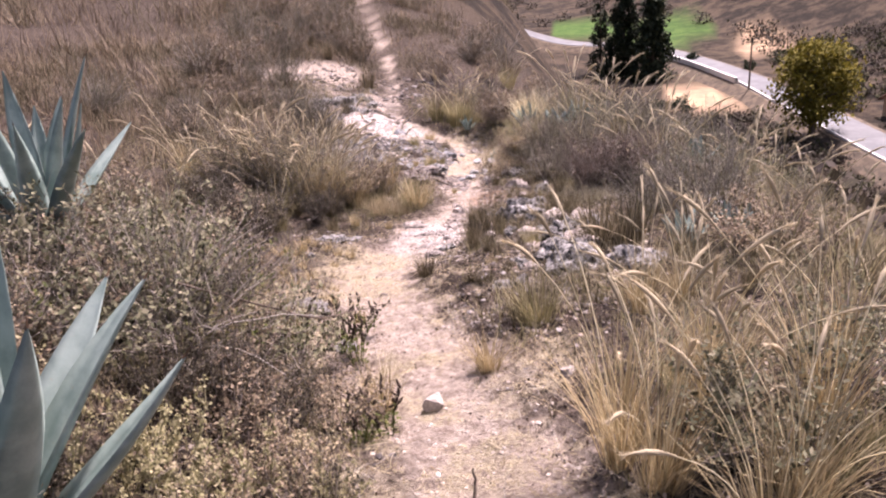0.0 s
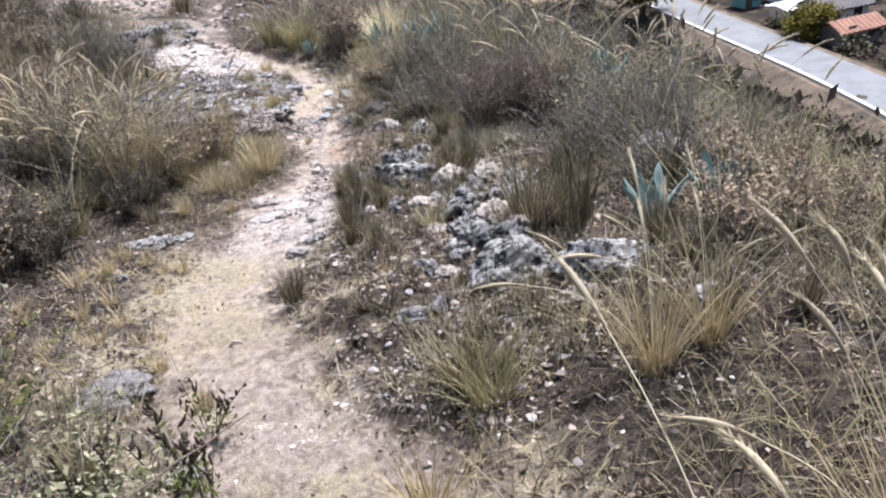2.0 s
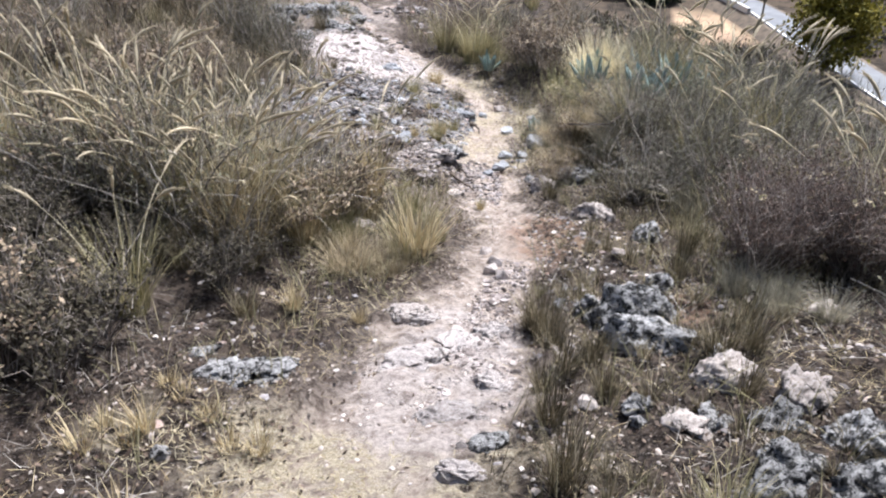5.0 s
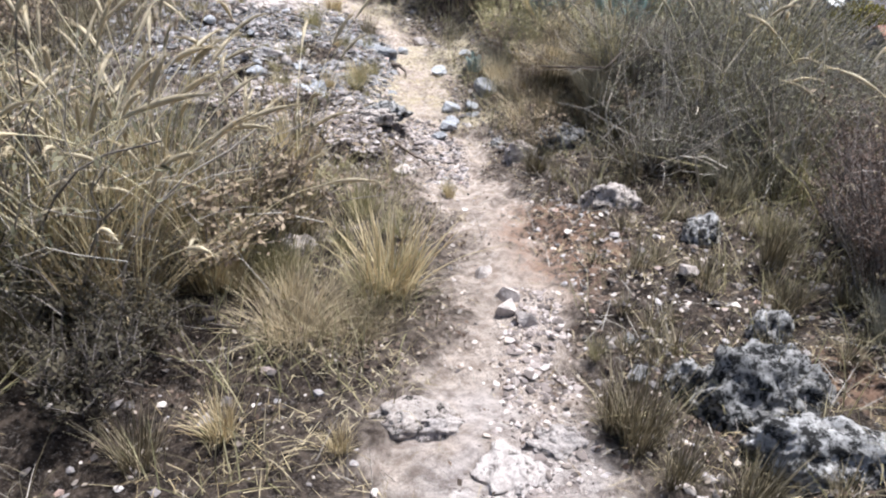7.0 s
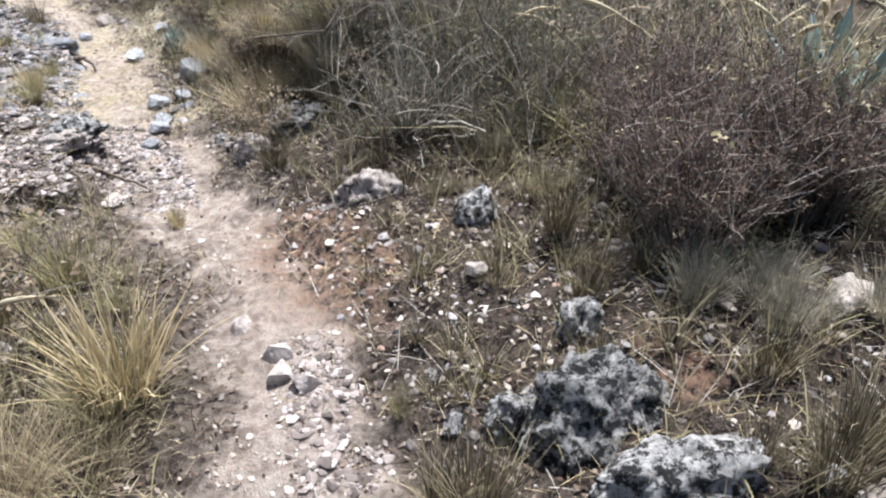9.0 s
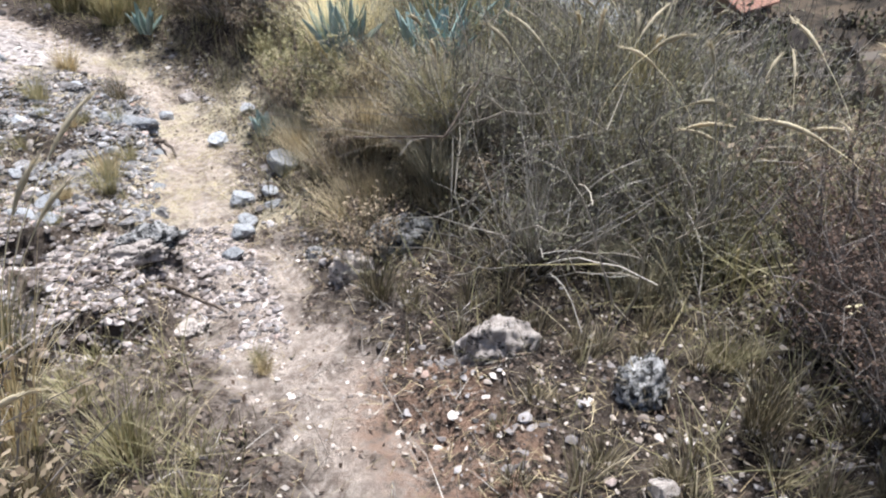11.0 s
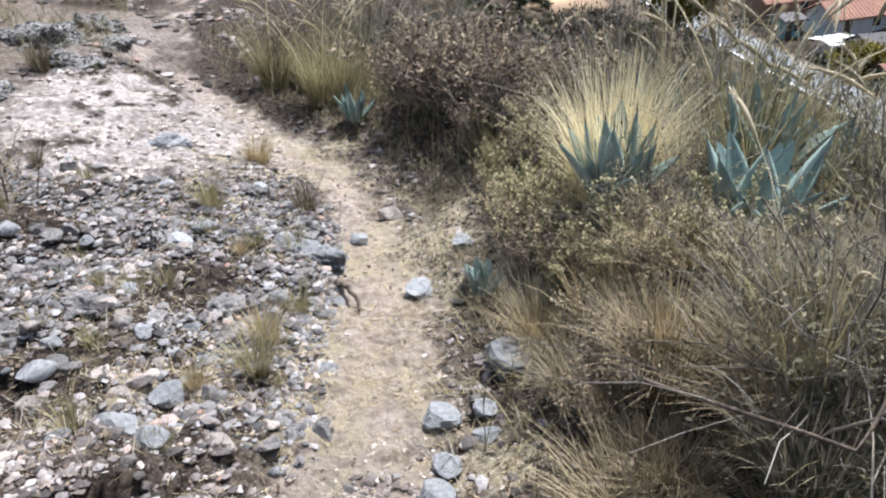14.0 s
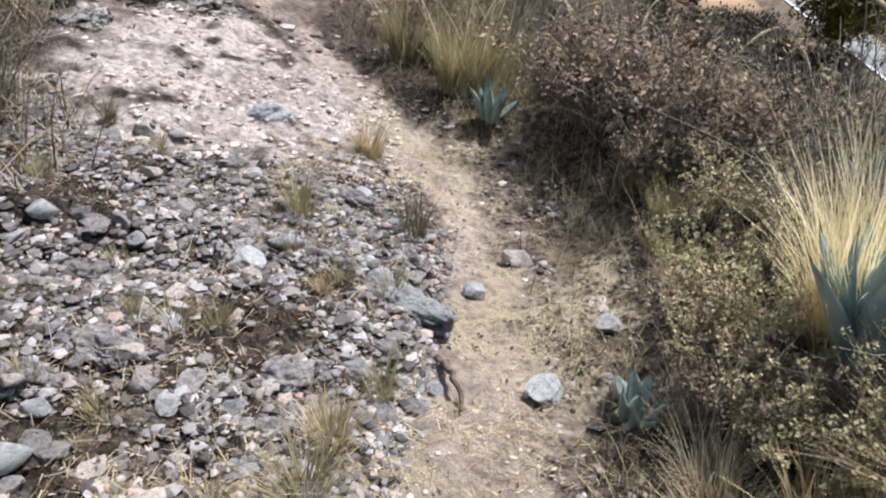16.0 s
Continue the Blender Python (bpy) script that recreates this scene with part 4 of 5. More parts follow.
scatter_gravel("gravel", "pale chips on the white slab", x[keep], y[keep], rng.uniform(0.006, 0.024, n)[keep], rng, CHIPS)

n = 9000
x, y = rng.uniform(-5.4, -1.4, n), rng.uniform(10.4, 16.3, n)
keep = (rng.random(n) < smooth(0.42, 0.6, fbm(x * 2.2 + 6, y * 2.2))) & (slab_r(x, y) > 0.8)
dark = keep & (rng.random(n) < 0.7)
keep = keep & ~dark
scatter_gravel("gravel", "broken dark rock crumbling down beside the upper path", x[dark], y[dark], 0.008 + 0.05 * rng.random(n)[dark] ** 4, rng, GRAVEL)
scatter_gravel("gravel", "pale broken rock crumbling down beside the upper path", x[keep], y[keep], 0.008 + 0.045 * rng.random(n)[keep] ** 4, rng, CRUMB)

# dead leaf flakes
n = 62000
x, y = rng.uniform(-2.6, 2.6, n), rng.uniform(-1.5, 11, n)
keep = rng.random(n) < (1 - 0.85 * on_path(x, y)) * smooth(0.25, 0.55, fbm(x * 2.5 + 8, y * 2.5)) * np.where(slab_r(x, y) > 1.0, 1, 0.1)
pts = np.stack([x, y, height(x, y) + 0.006], -1)[keep]
tagged(new("leaf_litter", mesh("leaf_litter", *leaflets(rng, pts, 0.011, 1.9, 0.35), FLAKE)), "brown and bleached dead leaves strewn on the soil", "litter", kind="stuff")

# ---- straw litter lying on the ground ----
n = 52000
x, y = rng.uniform(-2.4, 2.2, n), rng.uniform(-1.5, 11.2, n)
m, w = path_mid(y)
pp = on_path(x, y)
mat7 = smooth(0.8, 0.3, np.hypot((x + 0.42) / 0.6, (y - 7.4) / 1.0)) + smooth(0.9, 0.4, np.hypot((x + 0.7) / 0.9, (y - 10.3) / 0.6)) + smooth(0.9, 0.4, np.hypot((x + 0.6) / 0.45, (y - 1.6) / 0.8)) + smooth(0.9, 0.3, np.hypot((x + 0.5) / 0.32, (y - 4.25) / 0.4)) + 0.7 * smooth(0.9, 0.3, np.hypot((x + 0.8) / 0.4, (y - 3.8) / 0.35))
keep = rng.random(n) < (0.6 * (1 - pp) + 0.18 * pp + 0.5 * mat7) * (0.3 + 1.2 * smooth(0.4, 0.6, fbm(x * 2 + 4, y * 2)))
keep &= (slab_r(x, y) > 0.9) & (rng.random(n) > 0.92 * dim_bank(x, y))
x, y = x[keep], y[keep]
k = len(x)
B = np.stack([x, y, height(x, y) + 0.004], -1)
V, T = blades(B, rng.uniform(0, 6.283, k), rng.uniform(0.02, 0.10, k), rng.uniform(0.0011, 0.0024, k), rng.uniform(1.2, 1.5, k), rng.uniform(0.0, 0.1, k), 2)
tagged(new("straw_litter", mesh("straw_litter", V, T, STRAW)), "dry straw litter strewn over the ground", "litter", kind="stuff")

# trodden straw in low yellow mats
n = 90000
x, y = rng.uniform(-2.0, 1.3, n), rng.uniform(-2.2, 10.9, n)
m, w = path_mid(y)
off = x - m
where = smooth(0.75, 0.45, np.abs(off + 0.2)) * smooth(3.0, 2.7, y)
where = np.maximum(where, smooth(0.45, 0.3, np.abs(off)) * smooth(6.9, 7.2, y) * smooth(9.3, 8.3, y))
where = np.maximum(where, 0.6 * smooth(0.9, 0.5, np.abs(off + 0.3)) * smooth(6.9, 7.3, y) * smooth(9.9, 9.3, y))
where = np.maximum(where, smooth(1.0, 0.6, np.hypot((x + 0.75) / 0.8, (y - 10.35) / 0.5)))
where = np.maximum(where, 0.8 * smooth(1.0, 0.6, np.hypot((x + 0.6) / 0.35, (y - 4.1) / 0.4)))
keep = rng.random(n) < np.maximum(where * smooth(0.50, 0.62, fbm(x * 4.2 + 2, y * 4.2 + 7)), straw_patch(x, y) * smooth(0.35, 0.6, fbm(x * 9, y * 9)))
x, y = x[keep], y[keep]
k = len(x)
V, T = blades(np.stack([x, y, height(x, y) + 0.001], -1), rng.uniform(0, 6.283, k), rng.uniform(0.015, 0.05, k), rng.uniform(0.002, 0.0042, k), rng.uniform(0.8, 1.5, k), rng.uniform(0.0, 0.3, k), 2)
tagged(new("straw_mat", mesh("straw_mat", V, T, MATTED)), "low mats of trodden yellow straw on the path", "litter", kind="stuff")

# broken twigs
n = 16000
x, y = rng.uniform(-2.4, 2.4, n), rng.uniform(-1.5, 11, n)
keep = rng.random(n) < (1 - 0.9 * on_path(x, y)) * smooth(0.35, 0.6, fbm(x * 2.2 + 14, y * 2.2)) * np.where(slab_r(x, y) > 1.0, 1, 0.05)
x, y = x[keep], y[keep]
k = len(x)
V, T = blades(np.stack([x, y, height(x, y) + 0.006], -1), rng.uniform(0, 6.283, k), rng.uniform(0.03, 0.16, k), rng.uniform(0.0015, 0.0032, k), rng.uniform(0.9, 1.5, k), rng.uniform(-0.1, 0.3, k), 3)
tagged(new("twig_litter", mesh("twig_litter", V, T, DEADSTEM)), "broken grey twigs strewn over the banks", "litter", kind="stuff")

# low dry sward off the path
n = 30000
x, y = rng.uniform(-4.5, 3.6, n), rng.uniform(-2.4, 14, n)
m, w = path_mid(y)
bare = smooth(5.7, 6.1, y) * smooth(9.8, 9.4, y) * smooth(0.2, 0, x - m + w) * smooth(-2.4, -2.0, x)
bare = np.maximum(bare, smooth(1.1, 0.9, slab_r(x, y)))
bare = np.maximum(bare, 0.75 * smooth(1.2, 1.7, y) * smooth(4.3, 3.8, y) * smooth(-1.5, -1.2, x) * smooth(1.6, 1.2, x))
bare = np.maximum(bare, 0.7 * smooth(3.8, 4.2, y) * smooth(5.6, 5.2, y) * smooth(0.1, 0.3, x) * smooth(1.3, 1.0, x))
bare = np.maximum(bare, 0.9 * dim_bank(x, y))
keep = rng.random(n) < (1 - on_path(x, y)) ** 2 * (1 - bare) * smooth(0.3, 0.62, fbm(x * 1.8 + 30, y * 1.8)) * (0.12 + smooth(0.1, 0.35, np.abs(x - m) - w))
x, y = x[keep], y[keep]
k = len(x)
k3 = 4
B = np.repeat(np.stack([x, y, height(x, y) - 0.01], -1), k3, 0) + np.concatenate([rng.normal(0, 0.02, (k * k3, 2)), np.zeros((k * k3, 1))], 1)
V, T = blades(B, rng.uniform(0, 6.283, k * k3), rng.uniform(0.06, 0.26, k * k3), rng.uniform(0.0025, 0.005, k * k3), rng.uniform(0.0, 0.9, k * k3), rng.uniform(0, 0.6, k * k3), 3)
half = len(T) // 2
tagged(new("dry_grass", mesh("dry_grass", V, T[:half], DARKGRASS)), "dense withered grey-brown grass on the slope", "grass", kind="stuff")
tagged(new("dry_grass", mesh("dry_grass", V, T[half:], GREENSTRAW)), "yellow-green half-dry grass on the slope", "grass", kind="stuff")


# rough growth over the open hillside
def hillside(count, x0, x1, y0, y1, tall, mat, label, seed):
    r = np.random.default_rng(seed)
    x, y = r.uniform(x0, x1, count), r.uniform(y0, y1, count)
    m, w = path_mid(y)
    keep = (np.abs(x - m) > w + 0.25) & (bare_hill(x, y) > 0.9) & (r.random(count) < smooth(0.3, 0.6, fbm(x * 0.7 + seed, y * 0.7))) & (slab_r(x, y) > 1)
    x, y = x[keep], y[keep]
    per = 22
    k = len(x) * per
    B = np.repeat(np.stack([x, y, height(x, y) - 0.02], -1), per, 0) + np.concatenate([r.normal(0, tall * 0.22, (k, 2)), np.zeros((k, 1))], 1)
    V, T = blades(B, r.uniform(0, 6.283, k), tall * r.uniform(0.3, 1.1, k), tall * r.uniform(0.012, 0.022, k), r.uniform(0, 0.9, k), r.uniform(0, 0.6, k), 2)
    tagged(new("hillside_growth", mesh("hillside_growth", V, T, mat)), label, "grass", kind="stuff")


hillside(2600, -9, -2.2, 3.5, 24, 0.42, DARKGRASS, "withered brown grass over the hillside", 41)
hillside(900, -9, -2.2, 3.5, 24, 0.45, BROWNLEAF, "reddish-brown dry growth over the hillside", 42)
hillside(1500, 2.0, 9, 0.5, 26, 0.5, DARKGRASS, "withered grass on the slope to the valley", 43)
hillside(1100, 2.0, 9, 0.5, 26, 0.5, GREENSTRAW, "yellow-green grass on the slope to the valley", 44)
hillside(2600, -34, -3, 9, 70, 0.95, BROWNLEAF, "reddish-brown dry growth over the upper hillside", 56)
hillside(1800, -34, -2.5, 14, 70, 0.9, DARKGRASS, "withered grass over the upper hillside", 57)
hillside(900, 1.4, 4, 5, 14, 0.55, GREENSTRAW, "yellow-green grass on the valley edge", 45)


# ---- plants: each kind is built a few times, then copied ----
def at(ob, x, y, size=1.0, turn=None, lift=0.0, tilt=0.0):
    m = pose(x, y, ground_at(x, y) + lift, tilt, RNG.normal(0, 3), RNG.uniform(0, 360) if turn is None else turn)
    c = copy_thing(ob, m)
    c.scale = (size * RNG.uniform(0.92, 1.08), size, size * RNG.uniform(0.92, 1.08))
    return c


def drop(ob):
    for o in (*ob.children_recursive, ob):
        bpy.data.objects.remove(o)


prng = np.random.default_rng(5)
GOLD = [grass_tuft("grass_tuft", "small golden dry grass tuft", prng, STRAW, 170, 0.045, 0.21) for _ in range(2)]
OLIVE = [grass_tuft("grass_tuft", "yellow-green half-dry grass tuft", prng, GREENSTRAW, 170, 0.05, 0.24) for _ in range(2)]
DARK = [grass_tuft("grass_tuft", "dark withered grass tuft", prng, DARKGRASS, 190, 0.055, 0.28, 0.0035, 0.4, 0.3) for _ in range(2)]
ASHEN = [grass_tuft("grass_tuft", "bleached grey grass tuft", prng, ASH, 260, 0.07, 0.30, 0.0036, 0.6, 0.45) for _ in range(2)]
FINE = [grass_tuft("grass_tuft", "soft brown dome of fine dry grass", prng, SOFTBROWN, 420, 0.10, 0.27, 0.0026, 0.9, 0.5) for _ in range(2)]
PALE = [grass_tuft("grass_tussock", "large bleached grass tussock with fine upright blades", prng, PALESTRAW, 1100, 0.11, 0.74, 0.005, 0.25, 0.42)]
BUSHES = {
    "grey": [bush("shrub", "dry grey-green shrub with thin twigs", prng, GREYLEAF, 0.3, 0.40, 28, 0.0145, 9) for _ in range(3)],
    "brown": [bush("shrub", "withered brown shrub with thin twigs", prng, BROWNLEAF, 0.3, 0.38, 30, 0.0125, 8) for _ in range(3)],
    "green": [bush("shrub", "low shrub with small green leaves", prng, GREENLEAF, 0.25, 0.32, 24, 0.013, 7) for _ in range(2)],
    "red": [bush("shrub", "dark reddish-brown withered shrub", prng, REDLEAF, 0.3, 0.44, 46, 0.0065, 10, 5, 0.6) for _ in range(2)],
    "tangle": [tangle("dry_bush", "dry grey bush of criss-crossing bare stems", prng) for _ in range(3)],
    # filler for shaded hollows: the shade is in its leaf colour
    "shade": [bush("shrub", "dense shrub with leaves darkened as if in deep shade", prng, SHADELEAF, 0.28, 0.30, 40, 0.0095, 9) for _ in range(2)],
    "flower": [bush("herb", "dry herb with pale seed heads", prng, BROWNLEAF, 0.25, 0.36, 30, 0.009, 5, 110, 0.5, "herb") for _ in range(2)],
}
TALL = [tall_grass("tall_grass", "tall golden grass with nodding seed heads", prng, STRAW, 8, 150, 0.85) for _ in range(2)]
TALLGREEN = [tall_grass("tall_grass", "tall yellow-green grass with seed heads", prng, GREENSTRAW, 4, 200, 0.72) for _ in range(2)]

SEEDS = [seed_herb("herb", "herb with pale green-yellow seed clusters along its stems", prng) for _ in range(3)]
SPIKES = [spike_herb("herb", "green herb with dark curved dried spikes", prng) for _ in range(2)]
YELLOW = [bush("herb", "straw-yellow dry herb with pale seed heads", prng, GREENSTRAW, 0.22, 0.3, 26, 0.011, 5, 90, 0.5, "herb") for _ in range(2)]

pick = lambda some: some[int(RNG.integers(0, len(some)))]
TUFTS = (  # x, y, size, kind
    (0.67, 0.3, 1.2, GOLD), (0.2, -0.02, 1.35, GOLD), (-0.47, 4.62, 1.75, GOLD), (-0.52, 4.55, 1.2, OLIVE), (-0.9, 3.8, 0.75, GOLD), (0.08, 1.97, 0.85, DARK), (0.35, 2.7, 1.1, DARK), (1.28, 2.05, 1.7, DARK),
    (1.45, 1.98, 1.6, DARK), (0.55, 1.95, 0.55, GOLD), (-1.0, 5.85, 1.25, OLIVE), (0.26, 3.82, 1.0, DARK), (-0.79, 7.68, 0.9, GOLD), (-0.58, 3.77, 0.5, GOLD), (0.23, 4.25, 0.42, OLIVE),
    (-0.21, 5.65, 0.4, GOLD), (1.1, 5.05, 0.7, OLIVE), (-1.18, 9.88, 1.25, GOLD), (-1.25, 8.92, 0.95, OLIVE), (-0.8, 9.07, 0.85, DARK), (-0.71, 7.98, 0.75, OLIVE), (-0.79, 7.45, 1.0, OLIVE),
    (-0.96, 7.3, 0.65, GOLD), (-0.22, 5.72, 0.35, OLIVE), (-2.1, 8.54, 0.6, OLIVE), (-2.2, 9.2, 0.5, DARK), (-0.79, 7.75, 0.45, OLIVE), (-0.63, 10.7, 0.8, GOLD), (-2.9, 11.05, 1.2, DARK),
    (-3.2, 14.2, 2.2, DARK), (-1.0, 8.35, 0.45, GOLD), (-1.5, 8.0, 0.4, OLIVE), (0.9, 0.72, 1.3, OLIVE), (0.82, 0.85, 1.1, DARK), (0.3, 6.95, 1.1, GOLD), (0.45, 6.85, 1.1, DARK), (0.3, 3.05, 0.8, DARK),
    (-0.2, 1.2, 0.6, GOLD), (0.5, 2.3, 0.7, DARK), (0.8, 2.5, 0.9, OLIVE), (-1.1, 3.7, 0.8, DARK), (-0.62, 5.3, 1.1, OLIVE), (-0.85, 5.1, 1.2, DARK), (1.0, 4.75, 0.8, DARK), (0.25, 5.95, 0.8, DARK))
for x, y, s, kind in TUFTS:
    at(pick(kind), x, y, s)


def zone(count, x0, x1, y0, y1, kinds, lo, hi, clear=0.22, seed=0):
    """Plants strewn over a stretch of the plan, clear of the path."""
    r = np.random.default_rng(seed)
    done = tries = 0
    while done < count and tries < count * 20:
        tries += 1
        x, y = r.uniform(x0, x1), r.uniform(y0, y1)
        m, w = path_mid(y)
        if abs(x - m) < w + clear or bare_hill(x, y) < 1.0 or math.hypot(x - 0.6, y - 8.02) < 0.26:
            continue
        k = kinds[int(r.integers(0, len(kinds)))]
        at(k[int(r.integers(0, len(k)))], x, y, r.uniform(lo, hi))
        done += 1


def low_tufts(count, x0, x1, y0, y1, mat, clear, label, seed):
    """Small grass tufts too many to count, joined."""
    r = np.random.default_rng(seed)
    some = []
    while len(some) < count:
        x, y = r.uniform(x0, x1), r.uniform(y0, y1)
        m, w = path_mid(y)
        if abs(x - m) < w + clear:
            continue
        V, T = tufts(r, 70, 0.03, r.uniform(0.06, 0.16), 0.0034, 0.6, 0.4)
        some.append((V + [x, y, ground_at(x, y)], T))
    tagged(new("low_grass", mesh("low_grass", *joined(some), mat)), label, "grass", kind="stuff")


GREY, BROWN, GREEN, RED, HERB, TANGLE = (BUSHES[k] for k in ("grey", "brown", "green", "red", "flower", "tangle"))
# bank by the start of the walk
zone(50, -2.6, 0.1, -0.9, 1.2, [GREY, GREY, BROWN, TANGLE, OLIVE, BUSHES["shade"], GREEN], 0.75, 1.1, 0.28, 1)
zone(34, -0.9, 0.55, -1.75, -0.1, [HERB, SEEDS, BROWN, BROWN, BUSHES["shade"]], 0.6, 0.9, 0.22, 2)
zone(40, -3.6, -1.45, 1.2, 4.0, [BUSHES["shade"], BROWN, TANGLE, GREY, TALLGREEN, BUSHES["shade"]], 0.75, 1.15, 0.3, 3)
zone(34, -2.9, -0.85, 4.3, 5.5, [BROWN, TANGLE, OLIVE, TALLGREEN, TALL, OLIVE, TALLGREEN], 0.75, 1.15, 0.42, 4)
zone(18, -2.4, -0.92, 4.3, 5.0, [BROWN, TANGLE, TALLGREEN, DARK, TALLGREEN], 1.05, 1.4, 0.4, 25)
zone(8, -2.9, -0.95, 5.2, 5.8, [OLIVE, DARK, OLIVE], 0.8, 1.3, 0.5, 17)
zone(26, -5.5, -2.5, 5.5, 10, [BROWN, TANGLE, DARK], 0.9, 1.3, 0.4, 5)
zone(10, -1.1, -0.6, 4.3, 5.2, [OLIVE, FINE, GOLD], 0.6, 1.0, 0.1, 43)
# darkened shrubs that stand for the shade below the tall grass
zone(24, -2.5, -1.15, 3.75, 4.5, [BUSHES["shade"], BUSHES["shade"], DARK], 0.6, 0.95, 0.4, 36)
zone(12, -2.4, -0.9, 4.35, 4.8, [TALLGREEN, TALL], 0.85, 1.1, 0.35, 40)
zone(12, 0.8, 1.4, 6.8, 7.5, [FINE, ASHEN], 0.9, 1.2, 0.3, 37)
# bank towards the valley
zone(10, 1.45, 2.6, -1.5, -0.3, [TALL, OLIVE, GREY], 0.7, 1.0, 0.4, 6)
zone(16, 1.7, 2.9, 0.4, 2.6, [TANGLE, BROWN, DARK, DARK], 0.7, 1.05, 0.3, 7)
zone(28, 1.7, 3.0, 2.9, 3.8, [BROWN, TANGLE, OLIVE, DARK], 0.75, 1.1, 0.5, 8)
zone(15, 1.22, 1.8, 4.35, 5.2, [RED], 0.85, 1.15, 0.5, 9)
zone(9, 1.1, 1.5, 3.85, 4.3, [ASHEN], 0.4, 0.7, 0.3, 38)
zone(16, 1.75, 2.7, 4.1, 5.6, [ASHEN, TALLGREEN, OLIVE], 0.9, 1.2, 0.3, 39)
zone(8, 2.2, 3.2, 4.0, 5.6, [TANGLE, GREY], 0.9, 1.2, 0.5, 19)
zone(30, 0.62, 2.2, 5.5, 7.0, [TANGLE, TANGLE, TANGLE, OLIVE, ASHEN], 0.75, 1.1, 0.5, 10)
low_tufts(72, 0.42, 1.65, 0.7, 3.2, DARKGRASS, 0.1, "small dark withered grass tufts among litter", 26)
low_tufts(26, -1.45, -0.3, 1.3, 3.0, STRAW, 0.08, "small golden grass tufts beside the path", 27)
low_tufts(60, 0.3, 1.3, 3.4, 5.9, DARKGRASS, 0.12, "small dark withered grass tufts among litter", 28)
low_tufts(27, -1.3, -0.35, 4.6, 5.8, GREENSTRAW, 0.06, "small yellow-green grass tufts between stones", 29)
low_tufts(15, -2.2, -0.6, 6.8, 9.2, GREENSTRAW, 0.0, "small yellow-green grass tufts between stones", 30)
zone(12, 0.9, 1.9, 5.7, 6.7, [TANGLE, ASHEN, ASHEN, TALLGREEN], 0.8, 1.1, 0.4, 41)
zone(10, 0.6, 1.2, 6.3, 6.95, [FINE, ASHEN], 0.9, 1.2, 0.3, 44)
zone(14, 0.15, 0.62, 7.1, 7.95, [GOLD, FINE, ASHEN], 0.5, 0.85, 0.34, 42)
zone(14, 0.26, 0.8, 6.2, 7.0, [BROWN, DARK, FINE], 0.4, 0.75, 0.24, 11)
zone(28, 0.15, 0.85, 7.5, 9.8, [SEEDS, BROWN, FINE, OLIVE, TANGLE], 0.55, 0.85, 0.32, 12)
zone(24, 1.9, 3.3, 3.4, 6.5, [TALLGREEN, ASHEN, TALLGREEN, BROWN], 1.1, 1.4, 0.5, 23)
zone(20, 1.5, 2.9, 6.2, 8.6, [TALLGREEN, TANGLE, TANGLE, OLIVE], 1.1, 1.4, 0.5, 24)
zone(34, 0.95, 2.7, 8.3, 10.8, [TALLGREEN, TANGLE, OLIVE, TALLGREEN], 1.35, 1.75, 0.5, 33)
zone(34, -0.15, 1.2, 9.6, 11.6, [BROWN, BROWN, HERB, BROWN, OLIVE], 1.1, 1.5, 0.5, 34)
zone(20, 0.25, 1.0, 6.6, 7.5, [FINE, FINE, GOLD], 0.8, 1.2, 0.2, 35)
zone(24, 1.1, 3.0, 7.0, 11.0, [GREY, TALLGREEN, OLIVE, TANGLE], 0.8, 1.2, 0.4, 13)
zone(70, -1.3, 2.2, 10.9, 14.5, [BROWN, BROWN, TANGLE, RED, TALLGREEN], 1.0, 1.5, 0.45, 14)
zone(50, -7, -3.3, 10.5, 20, [BROWN, TANGLE, DARK], 1.2, 1.8, 0.5, 15)
zone(50, -2, 6, 14.5, 24, [BROWN, TANGLE, BROWN, TALLGREEN], 1.4, 2.0, 0.5, 16)
for x, y, s in ((0.55, 7.35, 0.6), (0.33, 7.75, 0.7), (0.62, 7.6, 0.7), (0.3, 8.3, 0.8), (0.75, 7.15, 0.7)):
    at(pick(HERB), x, y, s)
for x, y, s in ((0.28, -0.25, 1.0), (0.2, -0.4, 0.9), (-0.05, 0.55, 1.0), (-0.2, 0.7, 1.1), (-0.12, 0.95, 0.8), (-0.35, 0.5, 1.0)):
    at(pick(SPIKES), x, y, s)
for x, y, s in ((0.3, 7.75, 0.9), (0.36, 7.95, 1.0), (0.28, 8.1, 1.0), (0.42, 7.6, 0.9), (0.34, 8.35, 1.0), (0.5, 7.5, 0.9), (0.46, 8.2, 1.0), (0.66, 7.5, 0.9), (0.3, 8.6, 1.0), (0.78, 7.4, 0.9),
                (0.05, -1.35, 0.9), (-0.12, -1.2, 1.0), (0.2, -1.25, 0.8), (0.08, -1.05, 0.9), (-0.05, -1.5, 0.9), (0.28, -1.0, 0.7), (-0.25, -1.1, 0.9), (0.12, -1.55, 0.8)):
    at(pick(SEEDS), x, y, s)
